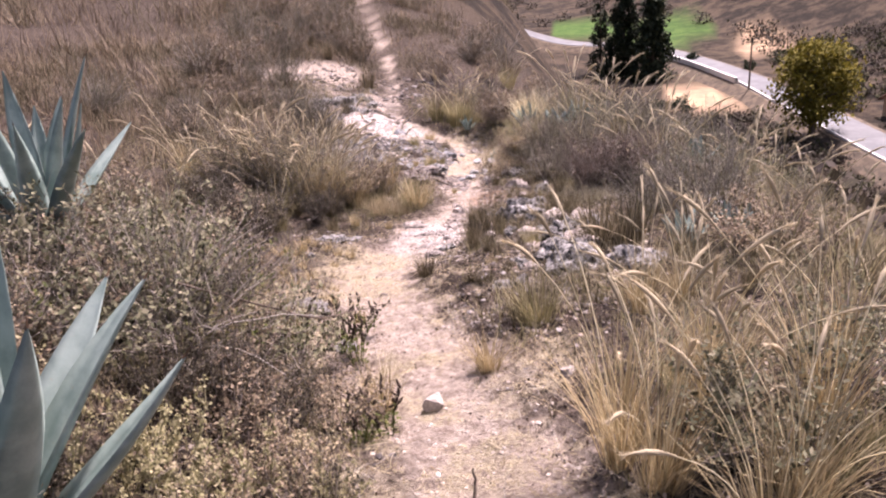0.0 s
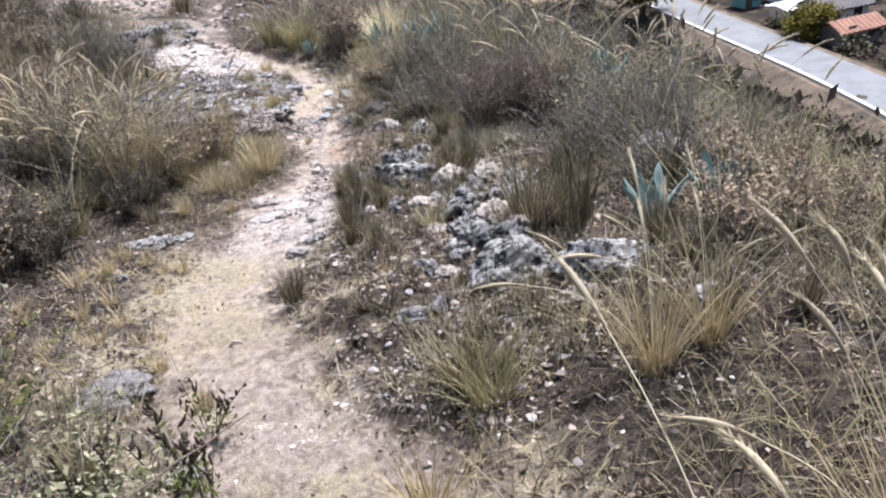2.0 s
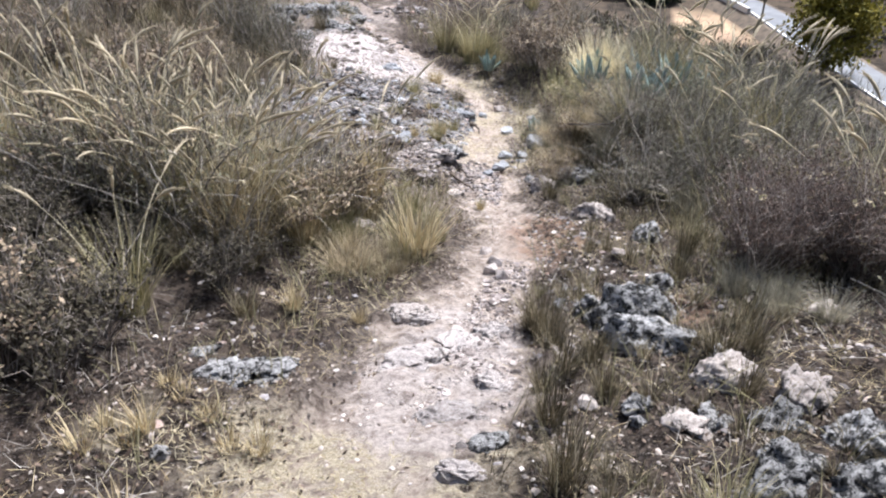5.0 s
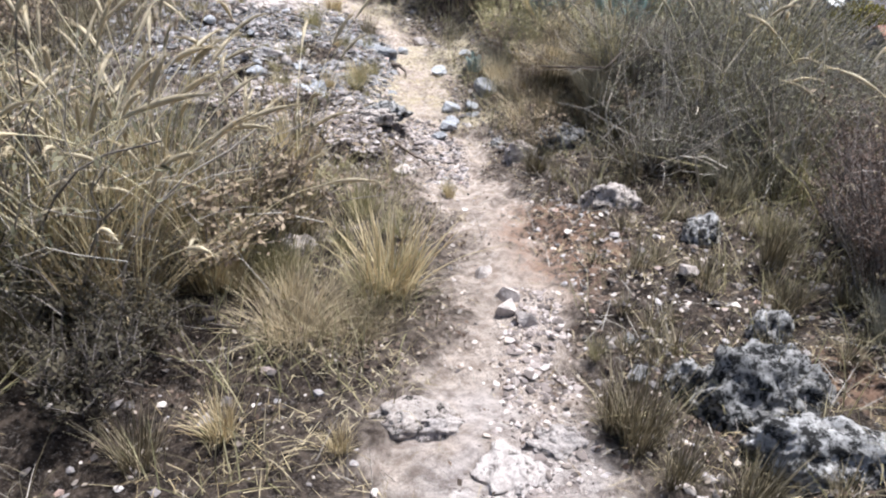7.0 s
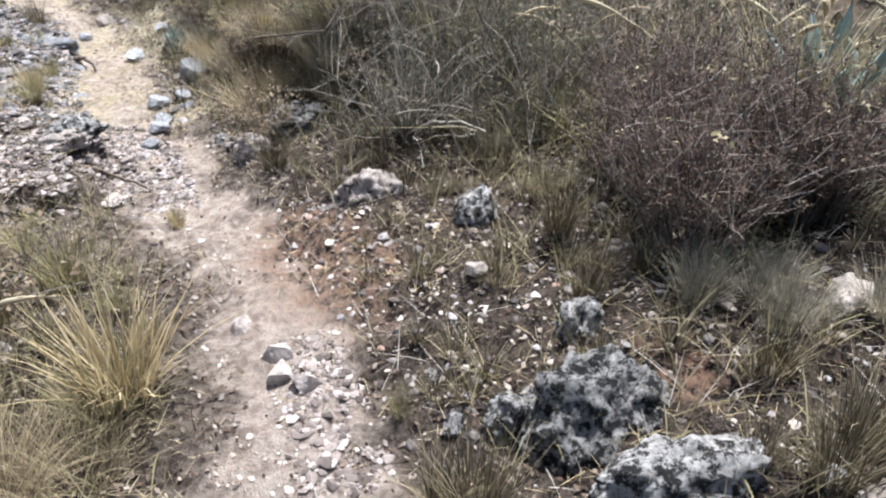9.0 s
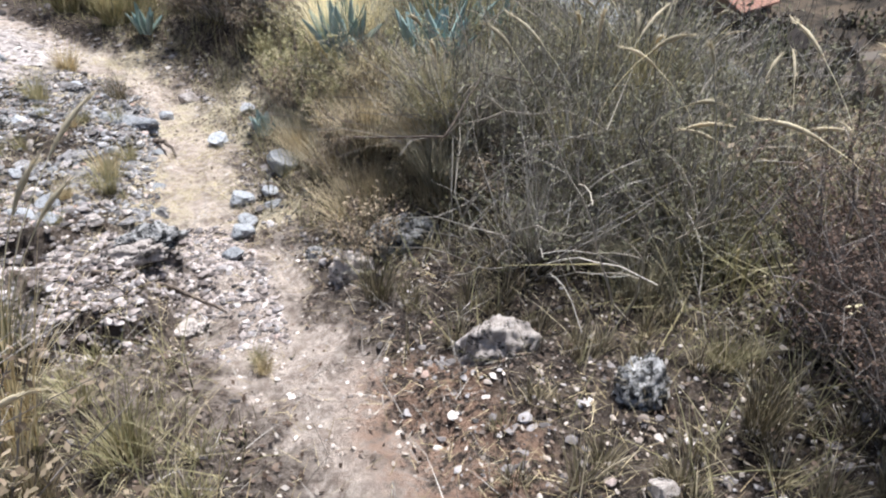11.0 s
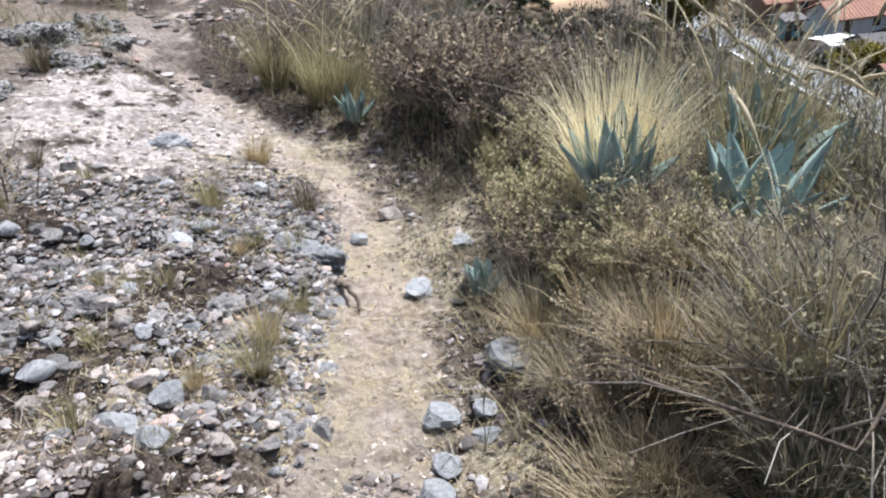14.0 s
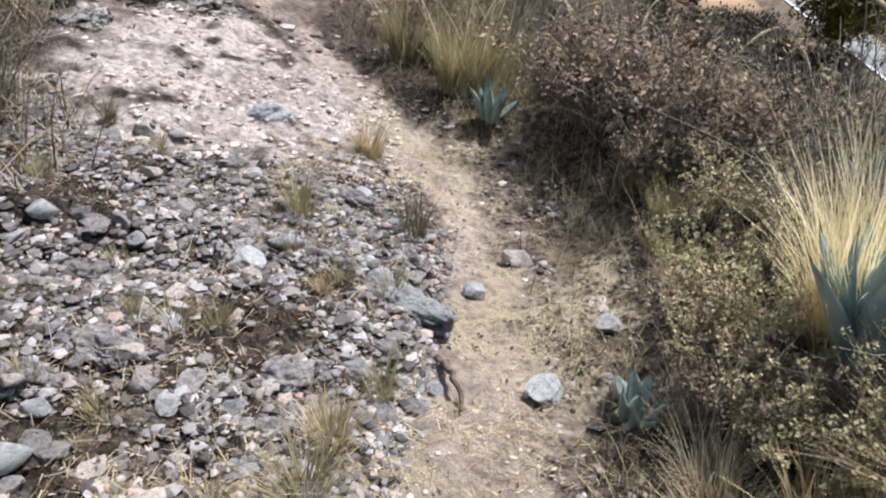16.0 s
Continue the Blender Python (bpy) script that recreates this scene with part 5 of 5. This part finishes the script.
for x, y, s, k in ((1.32, -1.0, 0.85, TALL), (1.5, -0.62, 0.9, TALL), (1.85, -0.75, 0.9, TALL), (1.55, -0.9, 0.7, GREY), (1.8, -1.05, 0.9, OLIVE), (1.22, -0.78, 0.9, TALL), (1.68, -1.15, 0.85, TALL), (2.0, -0.45, 0.8, GREY), (1.55, -1.35, 0.8, TALL), (2.1, -0.2, 0.8, TALL), (-1.35, 4.75, 1.0, TALLGREEN), (-1.05, 4.95, 0.9, TALLGREEN),
                   (-1.5, 5.3, 1.0, TALLGREEN), (0.75, 6.7, 0.95, TALLGREEN), (1.3, 6.2, 1.0, TALLGREEN), (1.42, 0.62, 0.7, TALL), (1.62, 0.7, 0.65, TALL), (-1.3, 4.35, 0.95, TALL), (-1.55, 4.6, 1.0, TALL), (-1.1, 4.6, 0.85, TALL)):
    at(pick(k), x, y, s)
at(PALE[0], 0.60, 8.08, 0.9)
at(PALE[0], 0.74, 8.18, 0.75)
at(PALE[0], 1.3, 8.6, 0.6)
for x, y, s in ((0.95, 3.5, 0.9), (1.08, 3.56, 0.85), (1.0, 3.27, 0.7), (0.86, 3.62, 0.6), (0.2, 3.88, 0.75), (0.3, 3.6, 0.7), (0.36, 3.4, 0.8), (0.27, 3.25, 0.6), (0.46, 3.5, 0.7), (0.5, 3.25, 0.7), (0.75, 4.1, 0.6), (1.12, 3.85, 0.8), (0.9, 4.4, 0.7)):
    at(pick(DARK), x, y, s)
for x, y, s in ((0.58, 7.45, 0.65), (0.72, 7.62, 0.6), (0.62, 8.6, 0.8), (0.4, 9.1, 0.8), (0.75, 7.0, 0.6)):
    at(pick(YELLOW), x, y, s)
for some in (SEEDS, SPIKES, YELLOW, ASHEN, FINE, GOLD, OLIVE, DARK, PALE, TALL, TALLGREEN, *BUSHES.values()):
    for ob in some:
        drop(ob)

# ---- agaves ----
arng = np.random.default_rng(11)


def put_agave(label, x, y, lift=0.0, turn=0.0, **shape):
    ob = agave("agave", label, arng, **shape)
    ob.matrix_world = pose(x, y, ground_at(x, y) + lift, 0, 0, turn)
    return ob


put_agave("large blue-green agave with long upright leaves", -0.36, -1.72, -0.02, 20, leaves=18, long=0.96, wide=0.11, upright=0.56)
put_agave("blue-green agave among dry shrubs", -1.8, 0.75, 0.15, 60, leaves=14, long=1.05, wide=0.085, upright=0.62)
put_agave("blue-green agave with broad upright leaves", 0.55, 7.9, 0.09, 0, leaves=15, long=0.38, wide=0.072, upright=0.72)
put_agave("large blue-green agave with broad spread leaves", 0.97, 7.62, 0.03, 40, leaves=14, long=0.5, wide=0.105, upright=0.7)
put_agave("small blue-green agave at the path's edge", -0.6, 10.5, 0, 10, leaves=8, long=0.24, wide=0.04, upright=0.7)
put_agave("small low agave half hidden in straw", 0.07, 8.02, 0, 10, leaves=8, long=0.15, wide=0.035, upright=0.5)
put_agave("small blue-green agave among rocks", 1.8, 1.85, 0, 10, leaves=8, long=0.28, wide=0.045, upright=0.7)
put_agave("small blue-green agave among dark grass", 2.08, 1.85, 0, 30, leaves=8, long=0.26, wide=0.045, upright=0.7)
put_agave("blue-green agave on the valley edge", 1.75, 8.6, 0, 75, leaves=13, long=0.55, wide=0.08, upright=0.6)
put_agave("blue-green agave on the valley edge", 1.5, 9.7, 0, 25, leaves=13, long=0.5, wide=0.075, upright=0.65)
put_agave("blue-green agave leaning over the valley edge", 1.32, 8.4, 0.08, 10, leaves=13, long=0.55, wide=0.08, upright=0.65)
put_agave("blue-green agave leaning over the valley edge", 1.05, 9.1, 0.05, 80, leaves=12, long=0.5, wide=0.075, upright=0.7)
put_agave("large grey-green agave on the valley slope", 1.9, 9.9, 0.05, 35, leaves=15, long=0.95, wide=0.13, upright=0.8)
put_agave("large grey-green agave on the valley slope", 2.35, 10.7, 0.05, 65, leaves=15, long=0.95, wide=0.13, upright=0.8)
put_agave("blue-green agave behind dry bushes", 0.15, 12.2, 0.15, 25, leaves=10, long=0.5, wide=0.07, upright=0.65)
put_agave("pale blue-green agave on the valley edge", 2.3, 4.9, 0.1, 25, leaves=12, long=0.55, wide=0.075, upright=0.6)

# ---- dead sticks ----
def stick(label, points, r):
    P = np.array(points, float)
    P[:, 2] += height(P[:, 0], P[:, 1])
    s = np.linspace(0, len(P) - 1, 4 * len(P))
    Q = np.stack([np.interp(s, np.arange(len(P)), P[:, k]) for k in range(3)], -1)
    Q += np.random.default_rng(int(1e4 * r)).normal(0, r * 0.3, Q.shape)
    return tagged(new("stick", mesh("stick", *tube(Q, np.linspace(r, r * 0.4, len(Q)), 6), WOOD)), label, "stick")


stick("dead dark stick lying across the path", ((-0.56, 8.2, 0.03), (-0.5, 8.08, 0.05), (-0.45, 7.98, 0.02)), 0.016)
stick("dead bleached stick leaning over the shrubs", ((-0.5, -0.35, 0.35), (-0.1, 0.1, 0.42), (0.15, 0.6, 0.3)), 0.006)
stick("short dark stick standing in the path", ((0.72, -0.95, 0.0), (0.74, -0.9, 0.08), (0.73, -0.88, 0.16)), 0.008)
stick("weathered root in the broken bank", ((-0.75, 6.25, 0.03), (-0.5, 6.27, 0.05), (-0.3, 6.1, 0.02)), 0.013)
stick("bleached branch lying over brown grass", ((0.35, 6.75, 0.25), (0.62, 6.3, 0.4), (0.85, 6.5, 0.45), (1.2, 6.4, 0.4)), 0.006)

srng = np.random.default_rng(77)
for k in range(16):
    x, y = srng.uniform(0.55, 1.9), srng.uniform(5.4, 7.2)
    a, L = srng.uniform(0, 6.283), srng.uniform(0.5, 0.95)
    P = bow(np.array([0, 0, 0.02]), a, L, srng.uniform(0.1, 0.6), srng.uniform(-0.1, 0.5), 9)
    P[1:] += np.cumsum(srng.normal(0, 0.012, (8, 3)), 0)
    ob = tagged(new("dead_stalk"), "long bleached dead stalk in a dry bush", "stalk", "dead stalks")
    ob.matrix_world = pose(x, y, ground_at(x, y) - 0.02)
    stem = part("stem", mesh("stem", *tube(P, np.linspace(0.0048, 0.0016, 9), 5), PALESTALK), ob)
    for q in range(4):
        i = int(srng.integers(3, 8))
        Q = bow(P[i], srng.uniform(0, 6.283), L * srng.uniform(0.15, 0.35), srng.uniform(0.2, 1.1), srng.uniform(-0.2, 0.3), 4)
        part("side_twig", mesh("side_twig", *tube(Q, np.linspace(0.0022, 0.0008, 4), 4), PALESTALK), stem)

# ---- the valley ----
ASPHALT = plain("grey_road", (0.15, 0.157, 0.168), (0.20, 0.207, 0.218), 0.5, 0.9, 0.1)
BANKEARTH = plain("dry_bank_earth", (0.07, 0.055, 0.04), (0.17, 0.13, 0.09), 0.9, 0.95, 0.6, 0.1)
WHITEWASH = plain("white_plaster", (0.72, 0.72, 0.71), (0.8, 0.8, 0.79), 0.6, 0.9, 0.1)
CONCRETE = plain("grey_concrete", (0.20, 0.20, 0.195), (0.27, 0.27, 0.265), 0.6, 0.9, 0.1)
TILE = plain("red_roof_tiles", (0.27, 0.135, 0.095), (0.37, 0.20, 0.14), 1.2, 0.85, 0.4, 0.05)
SLATE = plain("dark_sheet_roof", (0.06, 0.055, 0.06), (0.10, 0.09, 0.095), 0.8, 0.7, 0.2)
ADOBE = plain("mud_plaster", (0.30, 0.20, 0.14), (0.40, 0.28, 0.20), 0.8, 0.95, 0.3)
BLUEWALL = plain("turquoise_paint", (0.16, 0.42, 0.46), (0.22, 0.50, 0.52), 0.8, 0.8, 0.1)
DARKGLASS = plain("window_glass", (0.02, 0.025, 0.03), (0.03, 0.035, 0.04), 0.5, 0.15, 0.0)
BARK = plain("tree_bark", (0.08, 0.06, 0.045), (0.15, 0.12, 0.09), 4, 0.95, 0.5, 0.03)
CROWN = leafy("olive_crown", ((0.08, 0.075, 0.012), (0.15, 0.13, 0.02), (0.22, 0.18, 0.03)), through=0.2)
CONIFER = leafy("dark_crown", ((0.012, 0.022, 0.013), (0.028, 0.042, 0.022), (0.05, 0.062, 0.03)), through=0.1)
DARKGREENLEAF = leafy("dark_green_scrub", ((0.03, 0.036, 0.018), (0.06, 0.065, 0.028), (0.09, 0.088, 0.04)), through=0.1)
SCRUB = leafy("bare_scrub", ((0.05, 0.04, 0.035), (0.10, 0.08, 0.065), (0.07, 0.07, 0.04)), through=0.1)
ROADLINE = ((38.5, 40), (37.6, 50), (36.6, 62), (34.9, 76), (33.2, 90), (31.2, 108), (29.6, 122), (26.3, 138), (20.8, 154), (12, 168), (-4, 178), (-24, 182))


def ribbon(name, label, line, width, lift, mat, tall=0.35, side=0.0, category="road", skirt=0.0):
    """A strip with thickness laid along a line on the valley floor."""
    P = np.array(line, float)
    s = np.linspace(0, len(P) - 1, 8 * len(P))
    C = np.stack([np.interp(s, np.arange(len(P)), P[:, k]) for k in range(2)], -1)
    for _ in range(6):
        C[1:-1] = (C[:-2] + 2 * C[1:-1] + C[2:]) / 4
    d = np.gradient(C, axis=0)
    d /= np.linalg.norm(d, axis=1, keepdims=True)
    nrm = np.stack([-d[:, 1], d[:, 0]], -1)
    z = broad(C[:, 0], C[:, 1]).max() * 0 + height(C[:, 0], C[:, 1]) + lift
    z = np.convolve(np.pad(z, 6, mode="edge"), np.ones(13) / 13, "valid")
    rows = [np.c_[C + nrm * (side + o), z + h] for o, h in ((-width / 2 - skirt, -tall), (-width / 2, 0), (width / 2, 0), (width / 2 + skirt, -tall))]
    V = np.stack(rows, 1).reshape(-1, 3)
    T = []
    for i in range(len(C) - 1):
        for j in range(4):
            p, q = i * 4 + j, i * 4 + (j + 1) % 4
            T += [[p, q, q + 4], [p, q + 4, p + 4]]
    return tagged(new(name, mesh(name, V, T, mat, False)), label, category, kind="structure")


ribbon("road", "grey road curving along the valley floor", ROADLINE, 4.8, 1.0, ASPHALT, 0.3)
ribbon("road_bank", "dry earth bank carrying the road", ROADLINE, 6.4, 0.9, BANKEARTH, 2.6, 0.0, "bank", 4.5)
ribbon("wall_roadside", "low whitewashed wall along the road", ROADLINE[6:10], 0.4, 1.7, WHITEWASH, 2.0, 3.0, "wall")
ribbon("kerb", "pale concrete kerb along the road", ROADLINE[:7], 0.3, 1.12, WHITEWASH, 0.5, 2.5, "kerb")


def tree(name, label, x, y, tall, wide, mat, rng, clumps=90, cone=False, low=0.25, leaf=0.22):
    root = tagged(new(name), label, "tree")
    root.matrix_world = pose(x, y, ground_at(x, y) - 0.2)
    limbs = [tube(np.array([[0, 0, 0], [0.1, 0, tall * 0.3], [0, 0.1, tall * 0.6], [0, 0, tall * 0.9]]), np.array([0.05, 0.04, 0.025, 0.008]) * wide, 7)]
    centres = []
    for _ in range(clumps):
        h = low + (1 - low) * rng.random() ** (1.3 if cone else 0.9)
        r = wide / 2 * ((1.05 - h) ** 0.8 if cone else math.sqrt(max(0.03, 1 - ((h - low) / (1 - low) * 1.7 - 0.75) ** 2 * 0.85))) * math.sqrt(rng.random())
        a = rng.uniform(0, 6.283)
        c = np.array([r * math.cos(a), r * math.sin(a), h * tall])
        centres.append(c)
        if rng.random() < 0.35:
            s = np.array([0, 0, max(0.15 * tall, c[2] - r * 0.6)])
            limbs.append(tube(np.array([s, (s + c) / 2 + [0, 0, 0.03 * tall], c]), np.array([0.016, 0.01, 0.004]) * wide, 4))
    part("trunk", mesh("trunk", *joined(limbs), BARK), root)
    pts = np.repeat(np.array(centres), 46, 0) + rng.normal(0, wide * 0.062, (clumps * 46, 3))
    part("crown", mesh("crown", *leaflets(rng, pts, leaf, 1.5, 0.9), mat), root)
    return root


trng = np.random.default_rng(31)
tree("tree", "round olive-yellow tree beside the road", 28.6, 90, 10.5, 8.5, CROWN, trng, 170, leaf=0.3)
tree("tree", "dark green conifer beside the road", 11.3, 138, 17, 7, CONIFER, trng, 150, True, 0.02, 0.42)
tree("tree", "dark green conifer beside the road", 15.6, 134, 14, 7.5, CONIFER, trng, 160, True, 0.02, 0.42)
tree("tree", "dark slim conifer in the valley", 7.6, 142, 18, 4.5, CONIFER, trng, 70, True, 0.05, 0.3)
tree("tree", "low green tree below the white house", 40.2, 74, 3.2, 5, CROWN, trng, 80, leaf=0.22)
for x, y, s in ((24.0, 146, 2.2), (31, 134, 2.0), (17, 108, 2.6), (13.5, 104, 2.4), (40, 118, 3.2), (36.5, 108, 3.0), (51, 76, 3), (52, 86, 3.5)):
    tree("bush", "dark green bush in the valley", x, y, s, s * 1.2, CONIFER, trng, 24, leaf=0.18)

def scrub(count, x0, x1, y0, y1, size, mat, label, seed):
    """Low scrub over the valley, as many small leaves in clumps."""
    r = np.random.default_rng(seed)
    x, y = r.uniform(x0, x1, count), r.uniform(y0, y1, count)
    line = np.array(ROADLINE, float)
    keep = (np.abs(x - np.interp(y, line[:, 1], line[:, 0])) > 5.0) & (r.random(count) < smooth(0.34, 0.6, fbm(x * 0.12 + seed, y * 0.12)))
    keep &= (np.hypot((x - 20.5) / 5.5, (y - 116) / 9) > 1.1) & (np.hypot((x - 46) / 9, (y - 88) / 14) > 0.9)
    x, y = x[keep], y[keep]
    s = size * r.uniform(0.5, 1.2, len(x))
    pts = np.repeat(np.stack([x, y, height(x, y) + 0.3 * s], -1), 60, 0) + r.normal(0, 1, (len(x) * 60, 3)) * np.repeat(s, 60)[:, None] * np.array([0.36, 0.36, 0.24])
    tagged(new("valley_scrub", mesh("valley_scrub", *leaflets(r, pts, size * 0.13, 1.9, 0.9), mat)), label, "scrub", kind="stuff")


scrub(2600, 2.8, 20, 6, 50, 0.8, SCRUB, "dry brown scrub on the slope to the valley", 51)
scrub(1700, 4, 36, 20, 105, 1.6, SCRUB, "bare brown scrub on the lower slope", 52)
scrub(700, 4, 36, 20, 105, 1.5, DARKGREENLEAF, "dark green scrub on the lower slope", 53)
scrub(1300, 36, 90, 45, 150, 2.0, SCRUB, "bare brown scrub on the valley floor", 54)
scrub(700, 36, 90, 45, 150, 2.2, DARKGREENLEAF, "dark green bushes on the valley floor", 55)
# scrub over the far hillside
n = 420
x, y = trng.uniform(-60, 190, n), trng.uniform(60, 330, n)
keep = (x + 0.35 * (y - 100) > 58) | ((y > 210) & (x < 60))
x, y = x[keep], y[keep]
z = height(x, y)
pts = np.repeat(np.stack([x, y, z + 0.7], -1), 120, 0) + trng.normal(0, 1, (len(x) * 120, 3)) * np.array([1.2, 1.2, 0.7])
tagged(new("far_scrub", mesh("far_scrub", *leaflets(trng, pts, 0.4, 1.6, 0.9), SCRUB)), "bare brown scrub over the far hillside", "scrub", kind="stuff")


def box(bm, lo, hi):
    c = [bm.verts.new((x, y, z)) for z in (lo[2], hi[2]) for x, y in ((lo[0], lo[1]), (hi[0], lo[1]), (hi[0], hi[1]), (lo[0], hi[1]))]
    for f in ((3, 2, 1, 0), (4, 5, 6, 7), (0, 1, 5, 4), (1, 2, 6, 5), (2, 3, 7, 6), (3, 0, 4, 7)):
        bm.faces.new([c[k] for k in f])


def house(label, x, y, turn, long, deep, tall, rise, walls, roofing, z=None):
    """A small house: walls, a pitched tiled roof in ribs, a door and windows."""
    root = tagged(new("house"), label, "house")
    root.matrix_world = pose(x, y, (ground_at(x, y) if z is None else z) - 0.2, 0, 0, turn)
    L, D, t = long / 2, deep / 2, 0.3
    for lo, hi in (((-L, -D, 0), (L, -D + t, tall)), ((-L, D - t, 0), (L, D, tall)), ((-L, -D + t, 0), (-L + t, D - t, tall)), ((L - t, -D + t, 0), (L, D - t, tall))):
        bm = bmesh.new()
        box(bm, lo, hi)
        part_bm("wall", bm, walls, root)
    for sx in (-1, 1):
        bm = bmesh.new()
        c = [bm.verts.new((sx * (L - o), yy, zz)) for o in (0, t) for yy, zz in ((-D, tall), (D, tall), (0, tall + rise))]
        bm.faces.new(c[:3])
        bm.faces.new(c[5:2:-1])
        for i in range(3):
            bm.faces.new((c[i], c[(i + 1) % 3], c[(i + 1) % 3 + 3], c[i + 3]))
        bmesh.ops.recalc_face_normals(bm, faces=bm.faces)
        part_bm("gable", bm, walls, root)
    k = int(long / 0.45)
    for sy in (-1, 1):
        bm = bmesh.new()
        e, o = 0.5, rise / D
        for i in range(k):
            x0, x1 = -L - e + (long + 2 * e) * i / k, -L - e + (long + 2 * e) * (i + 1) / k
            xm = (x0 + x1) / 2
            vs = [bm.verts.new((xx, sy * yy, tall + rise - o * yy + h)) for yy in (0, D + e) for xx, h in ((x0, 0.04), (xm, 0.16), (x1, 0.04))]
            vs += [bm.verts.new((xx, sy * yy, tall + rise - o * yy - 0.08)) for yy in (0, D + e) for xx in (x0, x1)]
            for f in ((0, 1, 4, 3), (1, 2, 5, 4), (6, 8, 9, 7), (3, 4, 5, 9, 8)):
                bm.faces.new([vs[q] for q in f])
        bmesh.ops.remove_doubles(bm, verts=bm.verts, dist=0.001)
        bmesh.ops.recalc_face_normals(bm, faces=bm.faces)
        part_bm("roof", bm, roofing, root)
    for i in range(max(2, int(long / 3))):
        xx = -L + (i + 0.5) * long / max(2, int(long / 3))
        for yy in (-D - 0.03, D - 0.05):
            bm = bmesh.new()
            if i == 0 and yy < 0:
                box(bm, (xx - 0.45, yy, 0.2), (xx + 0.45, yy + 0.08, 2.2))
                part_bm("door", bm, BARK, root)
                continue
            box(bm, (xx - 0.5, yy, tall * 0.42), (xx + 0.5, yy + 0.08, tall * 0.42 + 1.0))
            part_bm("window", bm, DARKGLASS, root)
    return root


house("white house with a red tiled roof in the valley", 48.5, 92, 18, 8, 4.2, 2.5, 1.2, WHITEWASH, TILE)
house("house with a red tiled roof and mud walls", 44.2, 100, 18, 7.5, 4.2, 2.4, 1.2, ADOBE, TILE)
house("turquoise shed beside a red roofed house", 41.2, 91, 18, 2.2, 2.2, 2.3, 0.3, BLUEWALL, SLATE)
house("white lean-to with a pale roof", 42.0, 81.5, 18, 3.2, 2.4, 2.0, 0.2, WHITEWASH, WHITEWASH)
house("white house with a dark sheet roof", 45.6, 79.5, 12, 5.2, 3.8, 2.3, 0.9, WHITEWASH, SLATE)
house("low outbuilding with a faded red roof", 43.4, 72.0, 15, 4.6, 2.6, 1.9, 0.6, CONCRETE, TILE)
house("small mud house with a red roof", 49.4, 66.3, 20, 5, 3.6, 1.9, 0.8, ADOBE, TILE)


def pole(x, y, tall):
    root = tagged(new("utility_pole"), "thin grey wooden utility pole by the road", "pole")
    root.matrix_world = pose(x, y, ground_at(x, y) - 0.3)
    part("post", mesh("post", *tube(np.array([[0, 0, 0], [0, 0, tall * 0.5], [0, 0, tall]]), [0.16, 0.13, 0.1], 8), BARK), root)
    part("crossarm", mesh("crossarm", *tube(np.array([[-0.8, 0, tall - 0.5], [0, 0, tall - 0.5], [0.8, 0, tall - 0.5]]), 0.06, 6), BARK), root)
    return root


pole(27.3, 116, 8.5)
